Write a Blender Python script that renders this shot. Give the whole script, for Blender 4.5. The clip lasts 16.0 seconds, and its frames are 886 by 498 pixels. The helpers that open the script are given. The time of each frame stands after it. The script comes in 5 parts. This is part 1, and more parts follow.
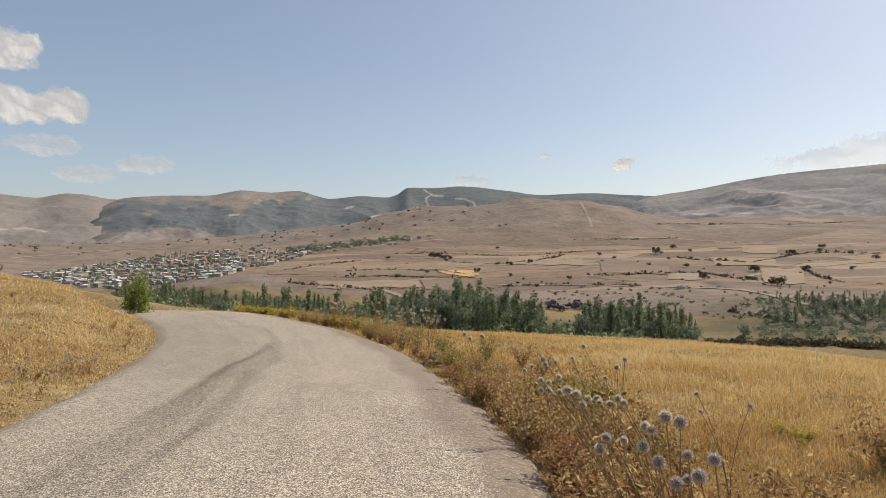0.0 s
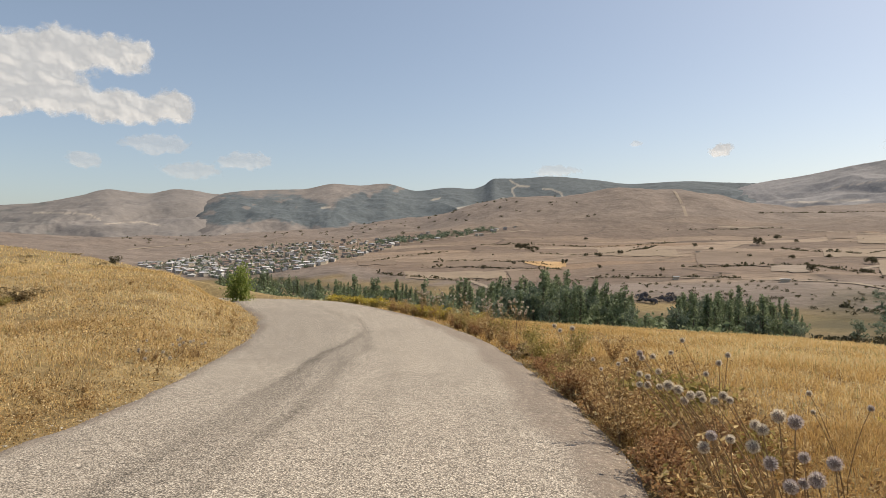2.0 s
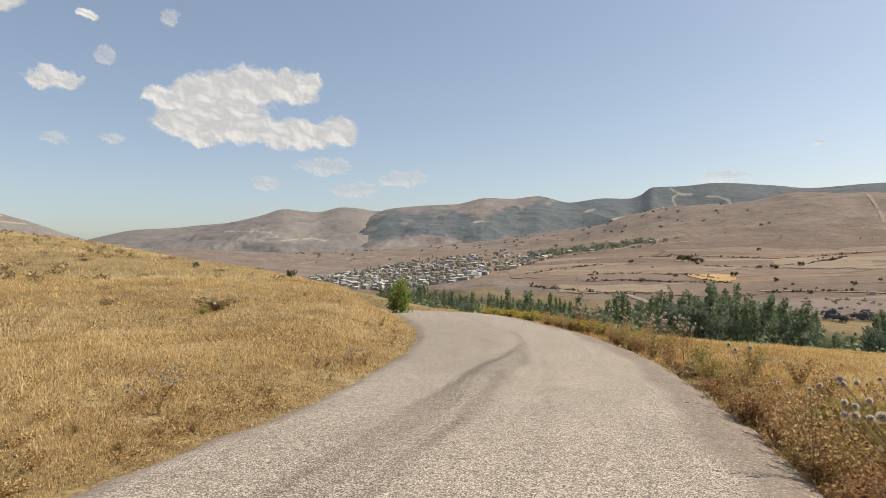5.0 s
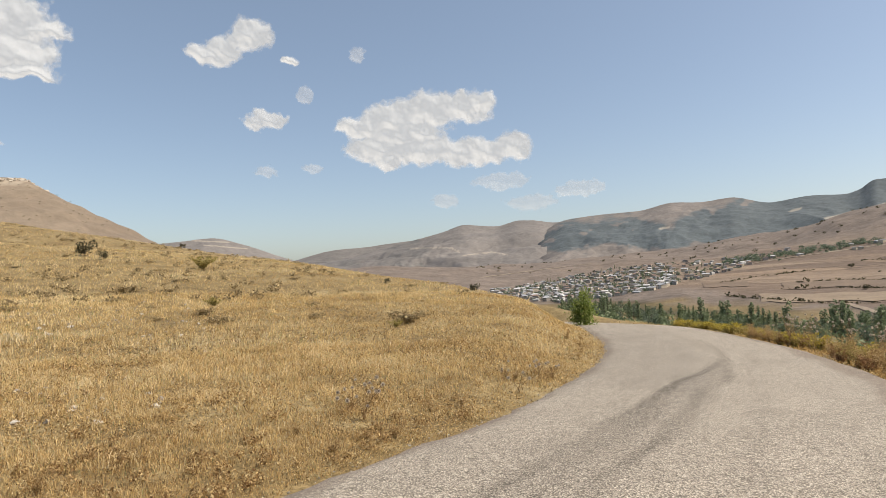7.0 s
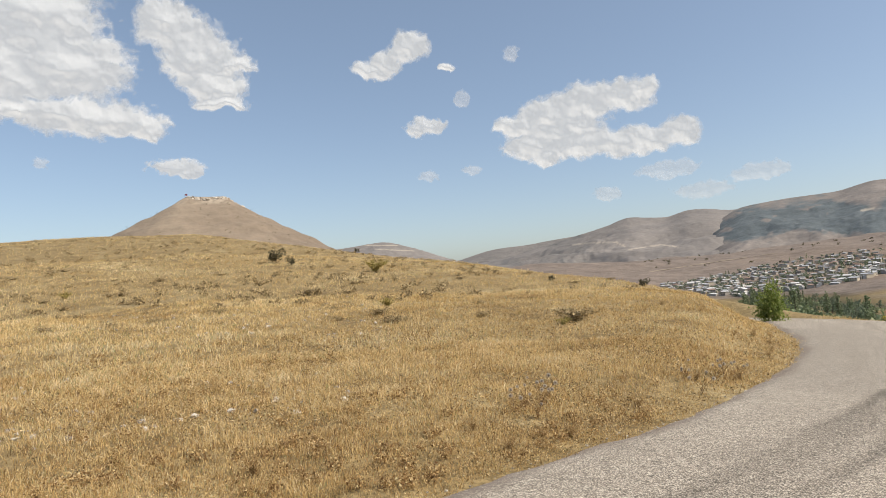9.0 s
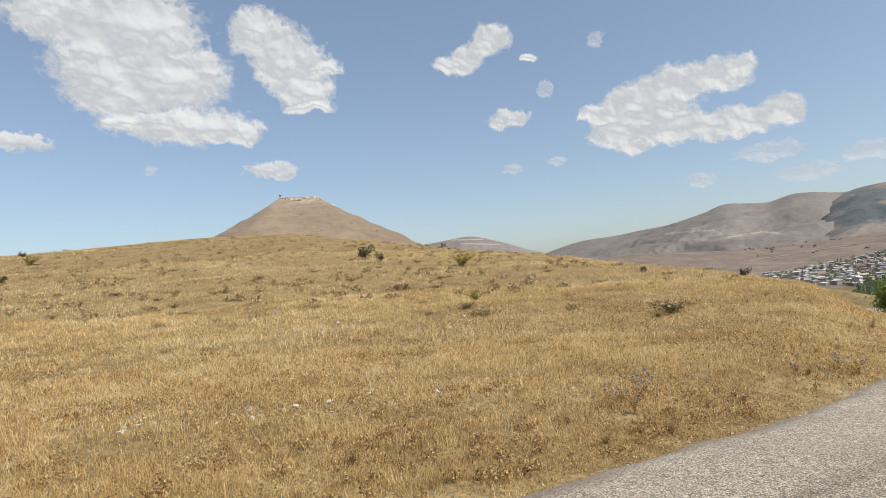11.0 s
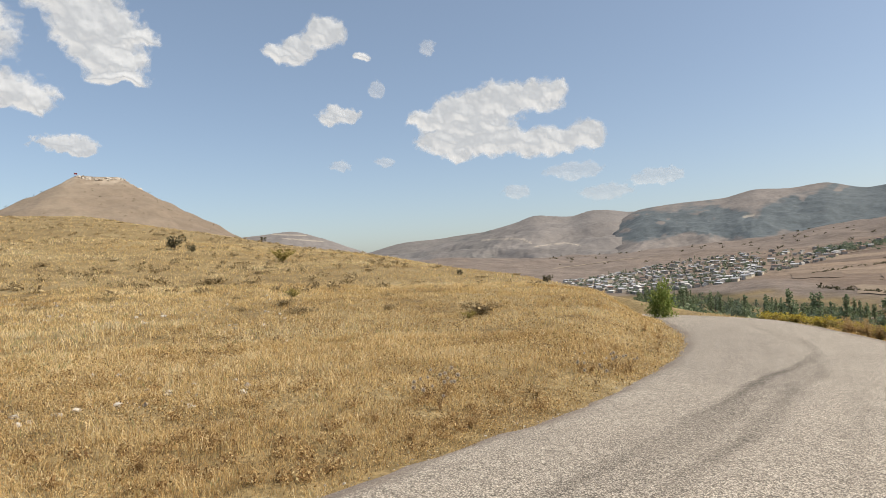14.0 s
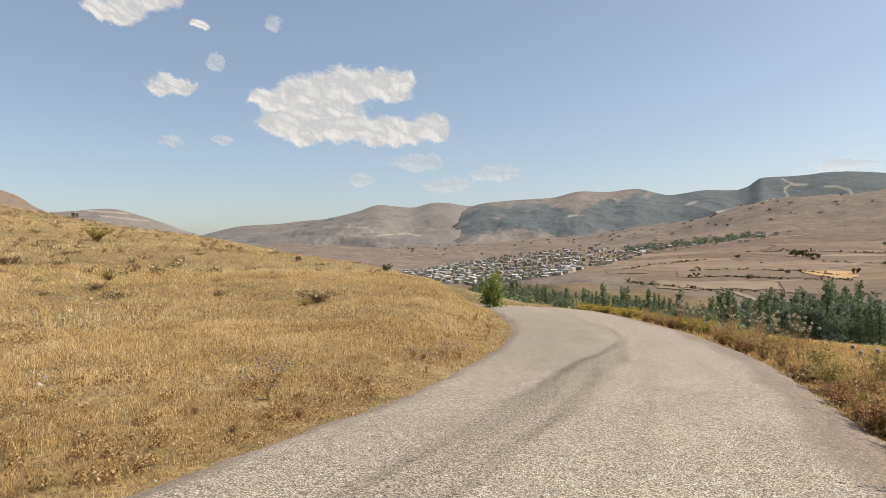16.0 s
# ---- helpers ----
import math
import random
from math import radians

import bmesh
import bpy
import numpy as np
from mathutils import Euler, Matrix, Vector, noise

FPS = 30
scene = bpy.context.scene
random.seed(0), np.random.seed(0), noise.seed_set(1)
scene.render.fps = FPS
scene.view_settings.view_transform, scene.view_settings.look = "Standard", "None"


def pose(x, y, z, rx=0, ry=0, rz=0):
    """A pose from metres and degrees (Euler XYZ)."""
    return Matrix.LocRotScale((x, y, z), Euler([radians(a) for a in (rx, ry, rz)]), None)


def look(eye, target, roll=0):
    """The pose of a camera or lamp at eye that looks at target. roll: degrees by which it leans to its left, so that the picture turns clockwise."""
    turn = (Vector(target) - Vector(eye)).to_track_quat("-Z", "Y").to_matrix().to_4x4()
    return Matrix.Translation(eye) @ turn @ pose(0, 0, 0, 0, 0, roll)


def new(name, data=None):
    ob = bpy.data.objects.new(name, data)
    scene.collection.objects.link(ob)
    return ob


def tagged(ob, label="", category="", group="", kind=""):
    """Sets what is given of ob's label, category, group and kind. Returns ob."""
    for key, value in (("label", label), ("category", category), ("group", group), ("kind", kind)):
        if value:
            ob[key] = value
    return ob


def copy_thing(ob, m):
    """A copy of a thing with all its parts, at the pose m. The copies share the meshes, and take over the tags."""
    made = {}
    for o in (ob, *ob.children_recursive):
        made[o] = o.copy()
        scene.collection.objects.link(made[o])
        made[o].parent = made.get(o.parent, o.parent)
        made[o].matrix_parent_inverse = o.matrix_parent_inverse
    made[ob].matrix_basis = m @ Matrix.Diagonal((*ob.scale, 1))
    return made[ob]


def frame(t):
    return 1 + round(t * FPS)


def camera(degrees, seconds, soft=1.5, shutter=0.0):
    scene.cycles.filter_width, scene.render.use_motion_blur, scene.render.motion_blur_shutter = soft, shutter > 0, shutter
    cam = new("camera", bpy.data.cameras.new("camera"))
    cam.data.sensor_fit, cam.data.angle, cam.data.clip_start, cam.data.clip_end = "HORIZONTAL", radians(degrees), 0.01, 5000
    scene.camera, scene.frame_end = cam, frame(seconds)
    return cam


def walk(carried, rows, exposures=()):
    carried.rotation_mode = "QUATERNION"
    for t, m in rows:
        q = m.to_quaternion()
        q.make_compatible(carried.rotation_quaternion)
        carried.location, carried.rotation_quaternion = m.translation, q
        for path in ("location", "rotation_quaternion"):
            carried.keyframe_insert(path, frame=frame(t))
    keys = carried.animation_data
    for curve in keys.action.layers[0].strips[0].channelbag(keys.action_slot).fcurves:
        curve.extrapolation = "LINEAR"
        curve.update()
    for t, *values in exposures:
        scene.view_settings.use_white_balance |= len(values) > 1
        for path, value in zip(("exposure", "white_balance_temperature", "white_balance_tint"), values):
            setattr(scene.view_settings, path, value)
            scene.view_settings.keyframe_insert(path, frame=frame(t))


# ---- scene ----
# ---- camera ----
cam = camera(71.2, 16.0, soft=0.8)
EYE = 1.65      # eye above the road
ARM = 0.30      # the camera swings at this radius round the one who turns
TURNS = [       # seconds, yaw to the left, pitch up, roll
    (0.0, 0.00, 0.00, 0.00), (0.5, 2.55, -0.67, 0.12), (1.0, 3.48, -0.79, 0.55), (1.5, 5.45, -0.84, 0.25),
    (2.0, 7.96, -0.81, -0.14), (2.5, 10.06, -1.28, 0.37), (3.0, 11.94, -0.74, 0.35), (3.5, 14.55, -0.59, 0.05),
    (6.0, 28.86, 1.03, -0.60), (6.5, 33.60, 0.93, -0.88), (7.0, 38.41, 2.07, -2.31), (7.5, 43.57, 2.50, -3.12),
    (8.0, 49.66, 3.28, -4.30), (8.5, 52.36, 2.86, -4.73), (9.0, 53.27, 2.69, -3.95), (9.5, 55.40, 2.61, -4.16),
    (10.0, 56.97, 2.68, -4.46), (11.4, 62.40, 2.70, -5.20), (12.3, 62.95, 2.65, -5.50), (12.5, 62.49, 2.57, -5.41),
    (13.0, 59.24, 2.03, -4.91), (13.5, 49.96, 1.49, -3.52), (14.0, 45.05, 1.56, -2.56), (14.5, 39.39, 0.56, -1.60),
    (15.0, 35.95, 0.32, -1.29), (15.5, 33.34, 0.07, -0.92), (16.0, 30.54, 0.10, -0.64),
]


def carried_at(yaw, pitch, roll):
    y, p = radians(yaw), radians(pitch)
    ahead = Vector((-math.sin(y) * math.cos(p), math.cos(y) * math.cos(p), math.sin(p)))
    eye = Vector((0, 0, EYE)) + ARM * (ahead - Vector((0, 1, 0)))
    return pose(*eye, 90 + pitch, 0, yaw) @ pose(0, 0, 0, 0, 0, roll)


walk(cam, [(t, carried_at(yaw, pitch, roll)) for t, yaw, pitch, roll in TURNS], [(0.0, 0.22, 7300, 11), (3.5, 0.32, 7300, 11), (8.0, 0.36, 6950, 10), (12.5, 0.33, 6750, 9), (16.0, 0.38, 7200, 11)])

# ---- light ----
SUN_AZIMUTH, SUN_HEIGHT = 58.0, 50.0   # degrees clockwise from +y, degrees up
world = bpy.data.worlds.new("world")
scene.world = world
world.use_nodes = True
wn, wl = world.node_tree.nodes, world.node_tree.links
sky = wn.new("ShaderNodeTexSky")
sky.sky_type, sky.sun_disc = "NISHITA", False
sky.sun_elevation, sky.sun_rotation = radians(SUN_HEIGHT), radians(SUN_AZIMUTH)
sky.altitude, sky.air_density, sky.dust_density, sky.ozone_density = 1500, 1.0, 5.0, 0.8
veil = wn.new("ShaderNodeMix")   # summer haze greys the blue
veil.data_type = "RGBA"
veil.inputs[0].default_value = 0.20
veil.inputs[7].default_value = (2.75, 3.6, 4.55, 1)
wl.new(sky.outputs[0], veil.inputs[6])
wl.new(veil.outputs[2], wn["Background"].inputs[0])
wn["Background"].inputs[1].default_value = 0.120

sun = new("sun", bpy.data.lights.new("sun", "SUN"))
sun.data.energy, sun.data.angle, sun.data.color = 3.9, radians(0.6), (1.0, 0.94, 0.84)
a, h = radians(SUN_AZIMUTH), radians(SUN_HEIGHT)
sun.matrix_world = look((0, 0, 60), Vector((0, 0, 60)) - Vector((math.sin(a) * math.cos(h), math.cos(a) * math.cos(h), math.sin(h))))

# ---- materials ----


def material(name, roughness=0.85, metallic=0.0):
    """A node material: its tree, its shader node, and a function that makes linked nodes."""
    mat = bpy.data.materials.new(name)
    mat.use_nodes = True
    tree = mat.node_tree
    shader = tree.nodes["Principled BSDF"]
    shader.inputs["Roughness"].default_value = roughness
    shader.inputs["Metallic"].default_value = metallic
    shader.inputs["Specular IOR Level"].default_value = 0.25
    return mat, tree, shader


def node(tree, kind, settings=(), **inputs):
    n = tree.nodes.new("ShaderNode" + kind)
    for key, value in dict(settings).items():
        if key == "operation":
            n.operation = value
        elif key == "data_type":
            n.data_type = value
        elif key == "blend_type":
            n.blend_type = value
        elif key == "feature":
            n.feature = value
        elif key == "attribute_name":
            n.attribute_name = value
    for key, value in inputs.items():
        key = key.replace("_", " ")
        socket = n.inputs[int(key[1:])] if key[0] == "i" and key[1:].isdigit() else n.inputs[key]
        if isinstance(value, bpy.types.NodeSocket):
            tree.links.new(value, socket)
        else:
            socket.default_value = value
    return n


def place(tree, scale=(1, 1, 1)):
    geo = tree.nodes.new("ShaderNodeNewGeometry")
    return node(tree, "Mapping", Vector=geo.outputs["Position"], Scale=scale).outputs[0]


def noise_at(tree, vector, scale, detail=4.0, rough=0.6):
    return node(tree, "TexNoise", Vector=vector, Scale=scale, Detail=detail, Roughness=rough).outputs["Fac"]


def ramp(tree, fac, stops):
    n = tree.nodes.new("ShaderNodeValToRGB")
    tree.links.new(fac, n.inputs[0])
    els = n.color_ramp.elements
    while len(els) < len(stops):
        els.new(0.5)
    for e, (at, c) in zip(els, stops):
        e.position, e.color = at, (*c, 1) if len(c) == 3 else c
    return n.outputs[0]


def grey(v):
    return (v, v, v)


def mix(tree, fac, one, two, blend="MIX"):
    n = tree.nodes.new("ShaderNodeMix")
    n.data_type, n.blend_type = "RGBA", blend
    for socket, value in ((n.inputs[0], fac), (n.inputs[6], one), (n.inputs[7], two)):
        if isinstance(value, bpy.types.NodeSocket):
            tree.links.new(value, socket)
        elif isinstance(value, tuple):
            socket.default_value = (*value, 1)
        else:
            socket.default_value = value
    return n.outputs[2]


def bump(tree, shader, height, strength=0.4, distance=0.02):
    n = node(tree, "Bump", Strength=strength, Distance=distance, Height=height)
    tree.links.new(n.outputs[0], shader.inputs["Normal"])


def colour(tree, shader, socket):
    tree.links.new(socket, shader.inputs["Base Color"])


def mottled(name, one, two, scale=1.0, roughness=0.85, fine=0.25, relief=0.0, island=False):
    """Two tones in soft patches with a finer grain over them; island: each piece of the mesh its own tone."""
    mat, tree, shader = material(name, roughness)
    at = place(tree)
    fac = noise_at(tree, at, scale)
    if island:
        geo = tree.nodes.new("ShaderNodeNewGeometry")
        fac = node(tree, "Math", {"operation": "MULTIPLY_ADD"}, i0=geo.outputs["Random Per Island"], i1=0.75, i2=node(tree, "Math", {"operation": "MULTIPLY"}, i0=fac, i1=0.3).outputs[0]).outputs[0]
    c = ramp(tree, fac, [(0.28, one), (0.72, two)])
    grain = ramp(tree, noise_at(tree, at, scale * 9, 3), [(0.3, grey(1 - fine)), (0.7, grey(1.0))])
    colour(tree, shader, mix(tree, 1.0, c, grain, "MULTIPLY"))
    if relief:
        bump(tree, shader, noise_at(tree, at, scale * 6, 5), relief, 0.3 / scale)
    return mat


def ground_material():
    """Dry steppe, meadow, ploughed strips: the land cover is told by the mesh's own attribute."""
    mat, tree, shader = material("dry_land", 0.95)
    at = place(tree)
    cover = node(tree, "Attribute", {"attribute_name": "cover"})
    rgb = node(tree, "SeparateColor", Color=cover.outputs["Color"])
    straw = ramp(tree, noise_at(tree, at, 0.35, 6), [(0.25, (0.23, 0.155, 0.07)), (0.5, (0.39, 0.285, 0.135)), (0.75, (0.51, 0.405, 0.225))])
    soil = ramp(tree, noise_at(tree, at, 3.5, 6), [(0.3, (0.45, 0.42, 0.36)), (0.7, (1.0, 1.0, 1.0))])
    grit = ramp(tree, noise_at(tree, at, 22.0, 4, 0.7), [(0.36, grey(0.42)), (0.58, grey(1.0))])
    near = mix(tree, 1.0, mix(tree, 1.0, straw, soil, "MULTIPLY"), grit, "MULTIPLY")
    strips = node(tree, "TexVoronoi", Vector=place(tree, (0.0050, 0.0170, 0.0)), Scale=1.0, Randomness=0.9)
    plots = ramp(tree, node(tree, "SeparateColor", Color=strips.outputs["Color"]).outputs[0],
                 [(0.0, (0.165, 0.122, 0.094)), (0.35, (0.205, 0.15, 0.112)), (0.6, (0.25, 0.185, 0.134)), (0.85, (0.315, 0.24, 0.175)), (1.0, (0.25, 0.172, 0.115))])
    edge = node(tree, "TexVoronoi", {"feature": "DISTANCE_TO_EDGE"}, Vector=place(tree, (0.0050, 0.0170, 0.0)), Scale=1.0, Randomness=0.9)
    hedge = ramp(tree, edge.outputs["Distance"], [(0.008, grey(0.62)), (0.022, grey(1.0))])
    # far open slopes, their base colour greyed to stand in for haze
    wild = ramp(tree, noise_at(tree, at, 0.02, 9, 0.65), [(0.3, (0.15, 0.12, 0.10)), (0.7, (0.265, 0.212, 0.175))])
    plots = mix(tree, 1.0, plots, hedge, "MULTIPLY")
    far = mix(tree, rgb.outputs[2], wild, plots)
    far = mix(tree, 1.0, far, ramp(tree, noise_at(tree, at, 0.09, 8, 0.75), [(0.3, grey(0.66)), (0.68, grey(1.04))]), "MULTIPLY")
    green = ramp(tree, noise_at(tree, at, 0.05, 7, 0.65), [(0.3, (0.035, 0.036, 0.018)), (0.7, (0.10, 0.082, 0.042))])
    c = mix(tree, rgb.outputs[0], near, far)
    c = mix(tree, rgb.outputs[1], c, green)
    colour(tree, shader, c)
    folds = node(tree, "Math", {"operation": "MULTIPLY"}, i0=noise_at(tree, at, 0.022, 8, 0.6), i1=node(tree, "Math", {"operation": "MULTIPLY"}, i0=rgb.outputs[0], i1=16.0).outputs[0])
    clods = node(tree, "Math", {"operation": "MULTIPLY_ADD"}, i0=noise_at(tree, at, 6.0, 6), i1=0.05, i2=folds.outputs[0])
    bump(tree, shader, clods.outputs[0], 0.5, 1.0)
    return mat


def road_material():
    """Pale chip seal: stone chips in dark binder, worn wheel tracks along the way."""
    mat, tree, shader = material("chip_seal", 0.8)
    at = place(tree)
    chips = node(tree, "TexVoronoi", Vector=at, Scale=74.0)
    stone = ramp(tree, node(tree, "SeparateColor", Color=chips.outputs["Color"]).outputs[0], [(0.0, (0.27, 0.23, 0.185)), (0.4, (0.52, 0.445, 0.355)), (1.0, (0.83, 0.735, 0.61))])
    binder = ramp(tree, chips.outputs["Distance"], [(0.30, grey(1.0)), (0.72, grey(0.30))])
    c = mix(tree, 1.0, stone, binder, "MULTIPLY")
    tracks = node(tree, "Attribute", {"attribute_name": "cover"})
    worn = node(tree, "SeparateColor", Color=tracks.outputs["Color"])
    speckle = ramp(tree, noise_at(tree, at, 26.0, 5, 0.8), [(0.36, grey(0.25)), (0.60, grey(1.5))])
    rubbed = node(tree, "Math", {"operation": "MULTIPLY"}, i0=worn.outputs[0], i1=speckle)
    c = mix(tree, rubbed.outputs[0], c, mix(tree, 1.0, c, (0.42, 0.41, 0.40), "MULTIPLY"))
    c = mix(tree, worn.outputs[2], c, mix(tree, 1.0, c, (0.90, 0.90, 0.905), "MULTIPLY"))   # an older, smoother length of surface
    dust = ramp(tree, noise_at(tree, at, 0.8, 7), [(0.35, grey(0.86)), (0.7, grey(1.0))])
    c = mix(tree, 1.0, c, dust, "MULTIPLY")
    c = mix(tree, 1.0, c, ramp(tree, noise_at(tree, at, 17.0, 5, 0.8), [(0.36, grey(0.70)), (0.56, grey(1.05))]), "MULTIPLY")
    dirt = ramp(tree, noise_at(tree, at, 14.0, 6), [(0.3, (0.13, 0.105, 0.083)), (0.7, (0.27, 0.215, 0.17))])
    dirt = mix(tree, ramp(tree, noise_at(tree, at, 30.0, 4, 0.8), [(0.50, grey(0.0)), (0.58, grey(0.8))]), dirt, c)
    c = mix(tree, worn.outputs[1], c, dirt)
    colour(tree, shader, c)
    bump(tree, shader, chips.outputs["Distance"], 0.6, 0.008)
    return mat


def mountain_material(name, bare, pale, woods, amount):
    """Bare eroded slopes with dark scrub or woods where the mesh's attribute says so."""
    mat, tree, shader = material(name, 0.95)
    at = place(tree)
    rock = ramp(tree, noise_at(tree, at, 0.006, 9, 0.62), [(0.3, bare), (0.7, pale)])
    rock = mix(tree, 1.0, rock, ramp(tree, noise_at(tree, at, 0.05, 8, 0.75), [(0.3, grey(0.72)), (0.65, grey(1.04))]), "MULTIPLY")
    cover = node(tree, "SeparateColor", Color=node(tree, "Attribute", {"attribute_name": "cover"}).outputs["Color"])
    clumps = ramp(tree, noise_at(tree, at, 0.035, 8, 0.75), [(0.3, grey(0.66)), (0.7, grey(1.18))])
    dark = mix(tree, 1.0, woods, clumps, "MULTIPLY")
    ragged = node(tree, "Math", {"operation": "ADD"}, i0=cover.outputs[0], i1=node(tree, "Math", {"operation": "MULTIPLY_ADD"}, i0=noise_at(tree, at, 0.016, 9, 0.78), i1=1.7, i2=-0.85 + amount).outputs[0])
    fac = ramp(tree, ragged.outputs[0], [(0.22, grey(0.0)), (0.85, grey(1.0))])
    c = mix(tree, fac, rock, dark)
    colour(tree, shader, mix(tree, cover.outputs[1], c, (0.52, 0.45, 0.36)))
    bump(tree, shader, noise_at(tree, at, 0.02, 8, 0.62), 0.45, 12.0)
    return mat


LAND = ground_material()
ROAD = road_material()
# ---- the lie of the land ----


def smooth(xk, yk, x):
    """A smooth monotone curve through a few knots."""
    xk, yk, x = np.asarray(xk, float), np.asarray(yk, float), np.clip(np.asarray(x, float), xk[0], xk[-1])
    hk = np.diff(xk)
    dk = np.diff(yk) / hk
    m = np.zeros_like(yk)
    same = dk[:-1] * dk[1:] > 0
    m[1:-1][same] = (2 * dk[:-1] * dk[1:] / np.where(same, dk[:-1] + dk[1:], 1))[same]
    m[0], m[-1] = dk[0], dk[-1]
    i = np.clip(np.searchsorted(xk, x) - 1, 0, len(hk) - 1)
    s = (x - xk[i]) / hk[i]
    return (yk[i] * (1 + 2 * s) * (1 - s) ** 2 + m[i] * hk[i] * s * (1 - s) ** 2
            + yk[i + 1] * s * s * (3 - 2 * s) + m[i + 1] * hk[i] * s * s * (s - 1))


GRIDS = {}


def soft_noise(x, y, seed=0, octaves=4, rough=0.5):
    """Value noise in numpy, about -1 to 1."""
    total, amp, norm = np.zeros(np.shape(x)), 1.0, 0.0
    for o in range(octaves):
        key = seed * 31 + o
        if key not in GRIDS:
            GRIDS[key] = np.random.RandomState(key).uniform(-1, 1, (64, 64))
        grid = GRIDS[key]
        xi, yi = np.floor(x).astype(int), np.floor(y).astype(int)
        u, v = x - xi, y - yi
        u, v = u * u * (3 - 2 * u), v * v * (3 - 2 * v)
        g = lambda p, q: grid[(xi + p) % 64, (yi + q) % 64]
        total = total + amp * ((g(0, 0) * (1 - u) + g(1, 0) * u) * (1 - v) + (g(0, 1) * (1 - u) + g(1, 1) * u) * v)
        norm += amp
        amp *= rough
        x, y = x * 2.03 + 11.7, y * 2.03 + 5.3
    return total / norm * 1.6


def step(a, b, x):
    s = np.clip((x - a) / (b - a), 0, 1)
    return s * s * (3 - 2 * s)


def polar(azimuth, distance):
    a = radians(azimuth)
    return distance * math.sin(a), distance * math.cos(a)


# belts of the land, as knots of (azimuth, distance, height in degrees over the eye's level)
CREST = [(-180, 120, 3), (-140, 130, 3.6), (-98, 135, 4.43), (-91, 135, 4.77), (-81.7, 135, 5.2), (-76, 130, 5.2), (-70, 118, 4.34), (-63.7, 102, 3.26),
         (-58.9, 92, 2.4), (-52.7, 80, 1.47), (-45.8, 64, 0.11), (-38.4, 50, -1.3), (-33.3, 42, -2.41), (-28.1, 35, -3.8), (-22, 42, -5.3), (-11.6, 46, -6.5),
         (-1.3, 50, -7.5), (14, 55, -7.95), (22.6, 58, -8.05), (29.3, 60, -8.25), (35.6, 60, -8.8), (60, 60, -8), (120, 90, -2), (180, 120, 3)]
VALLEY = [(-180, 500, 1), (-100, 420, -1), (-60, 420, -3), (-33, 640, -4.0), (-25, 600, -4.2), (-19, 500, -5.2), (-11.6, 430, -6.0), (-4.4, 330, -6.8),
          (2, 245, -7.7), (9, 240, -8.0), (22, 260, -7.95), (33, 250, -7.6), (50, 250, -7.5), (110, 300, -3), (180, 500, 1)]
TERRACE = [(-180, 1000, 1), (-60, 900, -1), (-40, 840, -2.6), (-30, 820, -3.0), (-23.8, 800, -2.75), (-17.9, 760, -2.3), (-12, 640, -3.2), (-4.4, 520, -4.1), (2, 470, -4.2),
           (9, 470, -3.6), (20, 470, -3.4), (33, 480, -3.6), (60, 500, -3.5), (110, 800, 0), (180, 1000, 1)]
UPPER = [(-180, 1700, 2), (-60, 1500, 0.5), (-40, 1350, 0.0), (-26, 1320, -0.5), (-18, 1250, -0.2), (-9.5, 1150, 0.0), (0, 1050, -0.1), (10, 1050, -0.2), (20, 1100, 0.0),
         (36, 1150, 0.2), (60, 1200, 0.5), (180, 1700, 2)]
BROW = [(-180, 2600, 3), (-60, 2400, 0.6), (-45, 2300, 0.3), (-32, 2150, 0.25), (-24, 2050, 0.75), (-17.4, 2000, 1.15), (-14.5, 1975, 1.45), (-11.6, 1950, 1.78), (-7.5, 1900, 2.38), (-5.4, 1890, 3.05), (-3.3, 1880, 3.5), (-1.3, 1860, 3.85), (3.4, 1830, 3.98),
        (8.6, 1800, 4.4), (12.7, 1800, 4.3), (15.6, 1820, 3.92), (18.9, 1900, 3.0), (22.6, 2000, 2.56), (29.3, 2100, 2.35), (36, 2100, 2.4), (60, 2200, 2.5), (180, 2600, 3)]
ROAD_LINE = [(-0.2, -60.0), (-1.1, -20.0), (-1.65, -6.0), (-1.8, 2.0), (-2.1, 6.0), (-2.8, 10.0), (-3.9, 14.2), (-6.1, 19.8), (-9.4, 25.8), (-13.6, 32.4), (-20.5, 38.6), (-31.0, 43.0), (-46.0, 46.0)]
ROAD_HALF = 2.6


def road_curve(n=400):
    k = np.array(ROAD_LINE)
    s = np.concatenate([[0], np.cumsum(np.hypot(*np.diff(k, axis=0).T))])
    t = np.linspace(0, s[-1], n)
    pts = np.stack([smooth(s, k[:, 0], t), smooth(s, k[:, 1], t)], 1)
    for _ in range(6):
        pts[1:-1] = 0.25 * pts[:-2] + 0.5 * pts[1:-1] + 0.25 * pts[2:]
    return pts


ROAD_PTS = road_curve()
TANGENT = np.gradient(ROAD_PTS, axis=0)
TANGENT /= np.hypot(*TANGENT.T)[:, None]


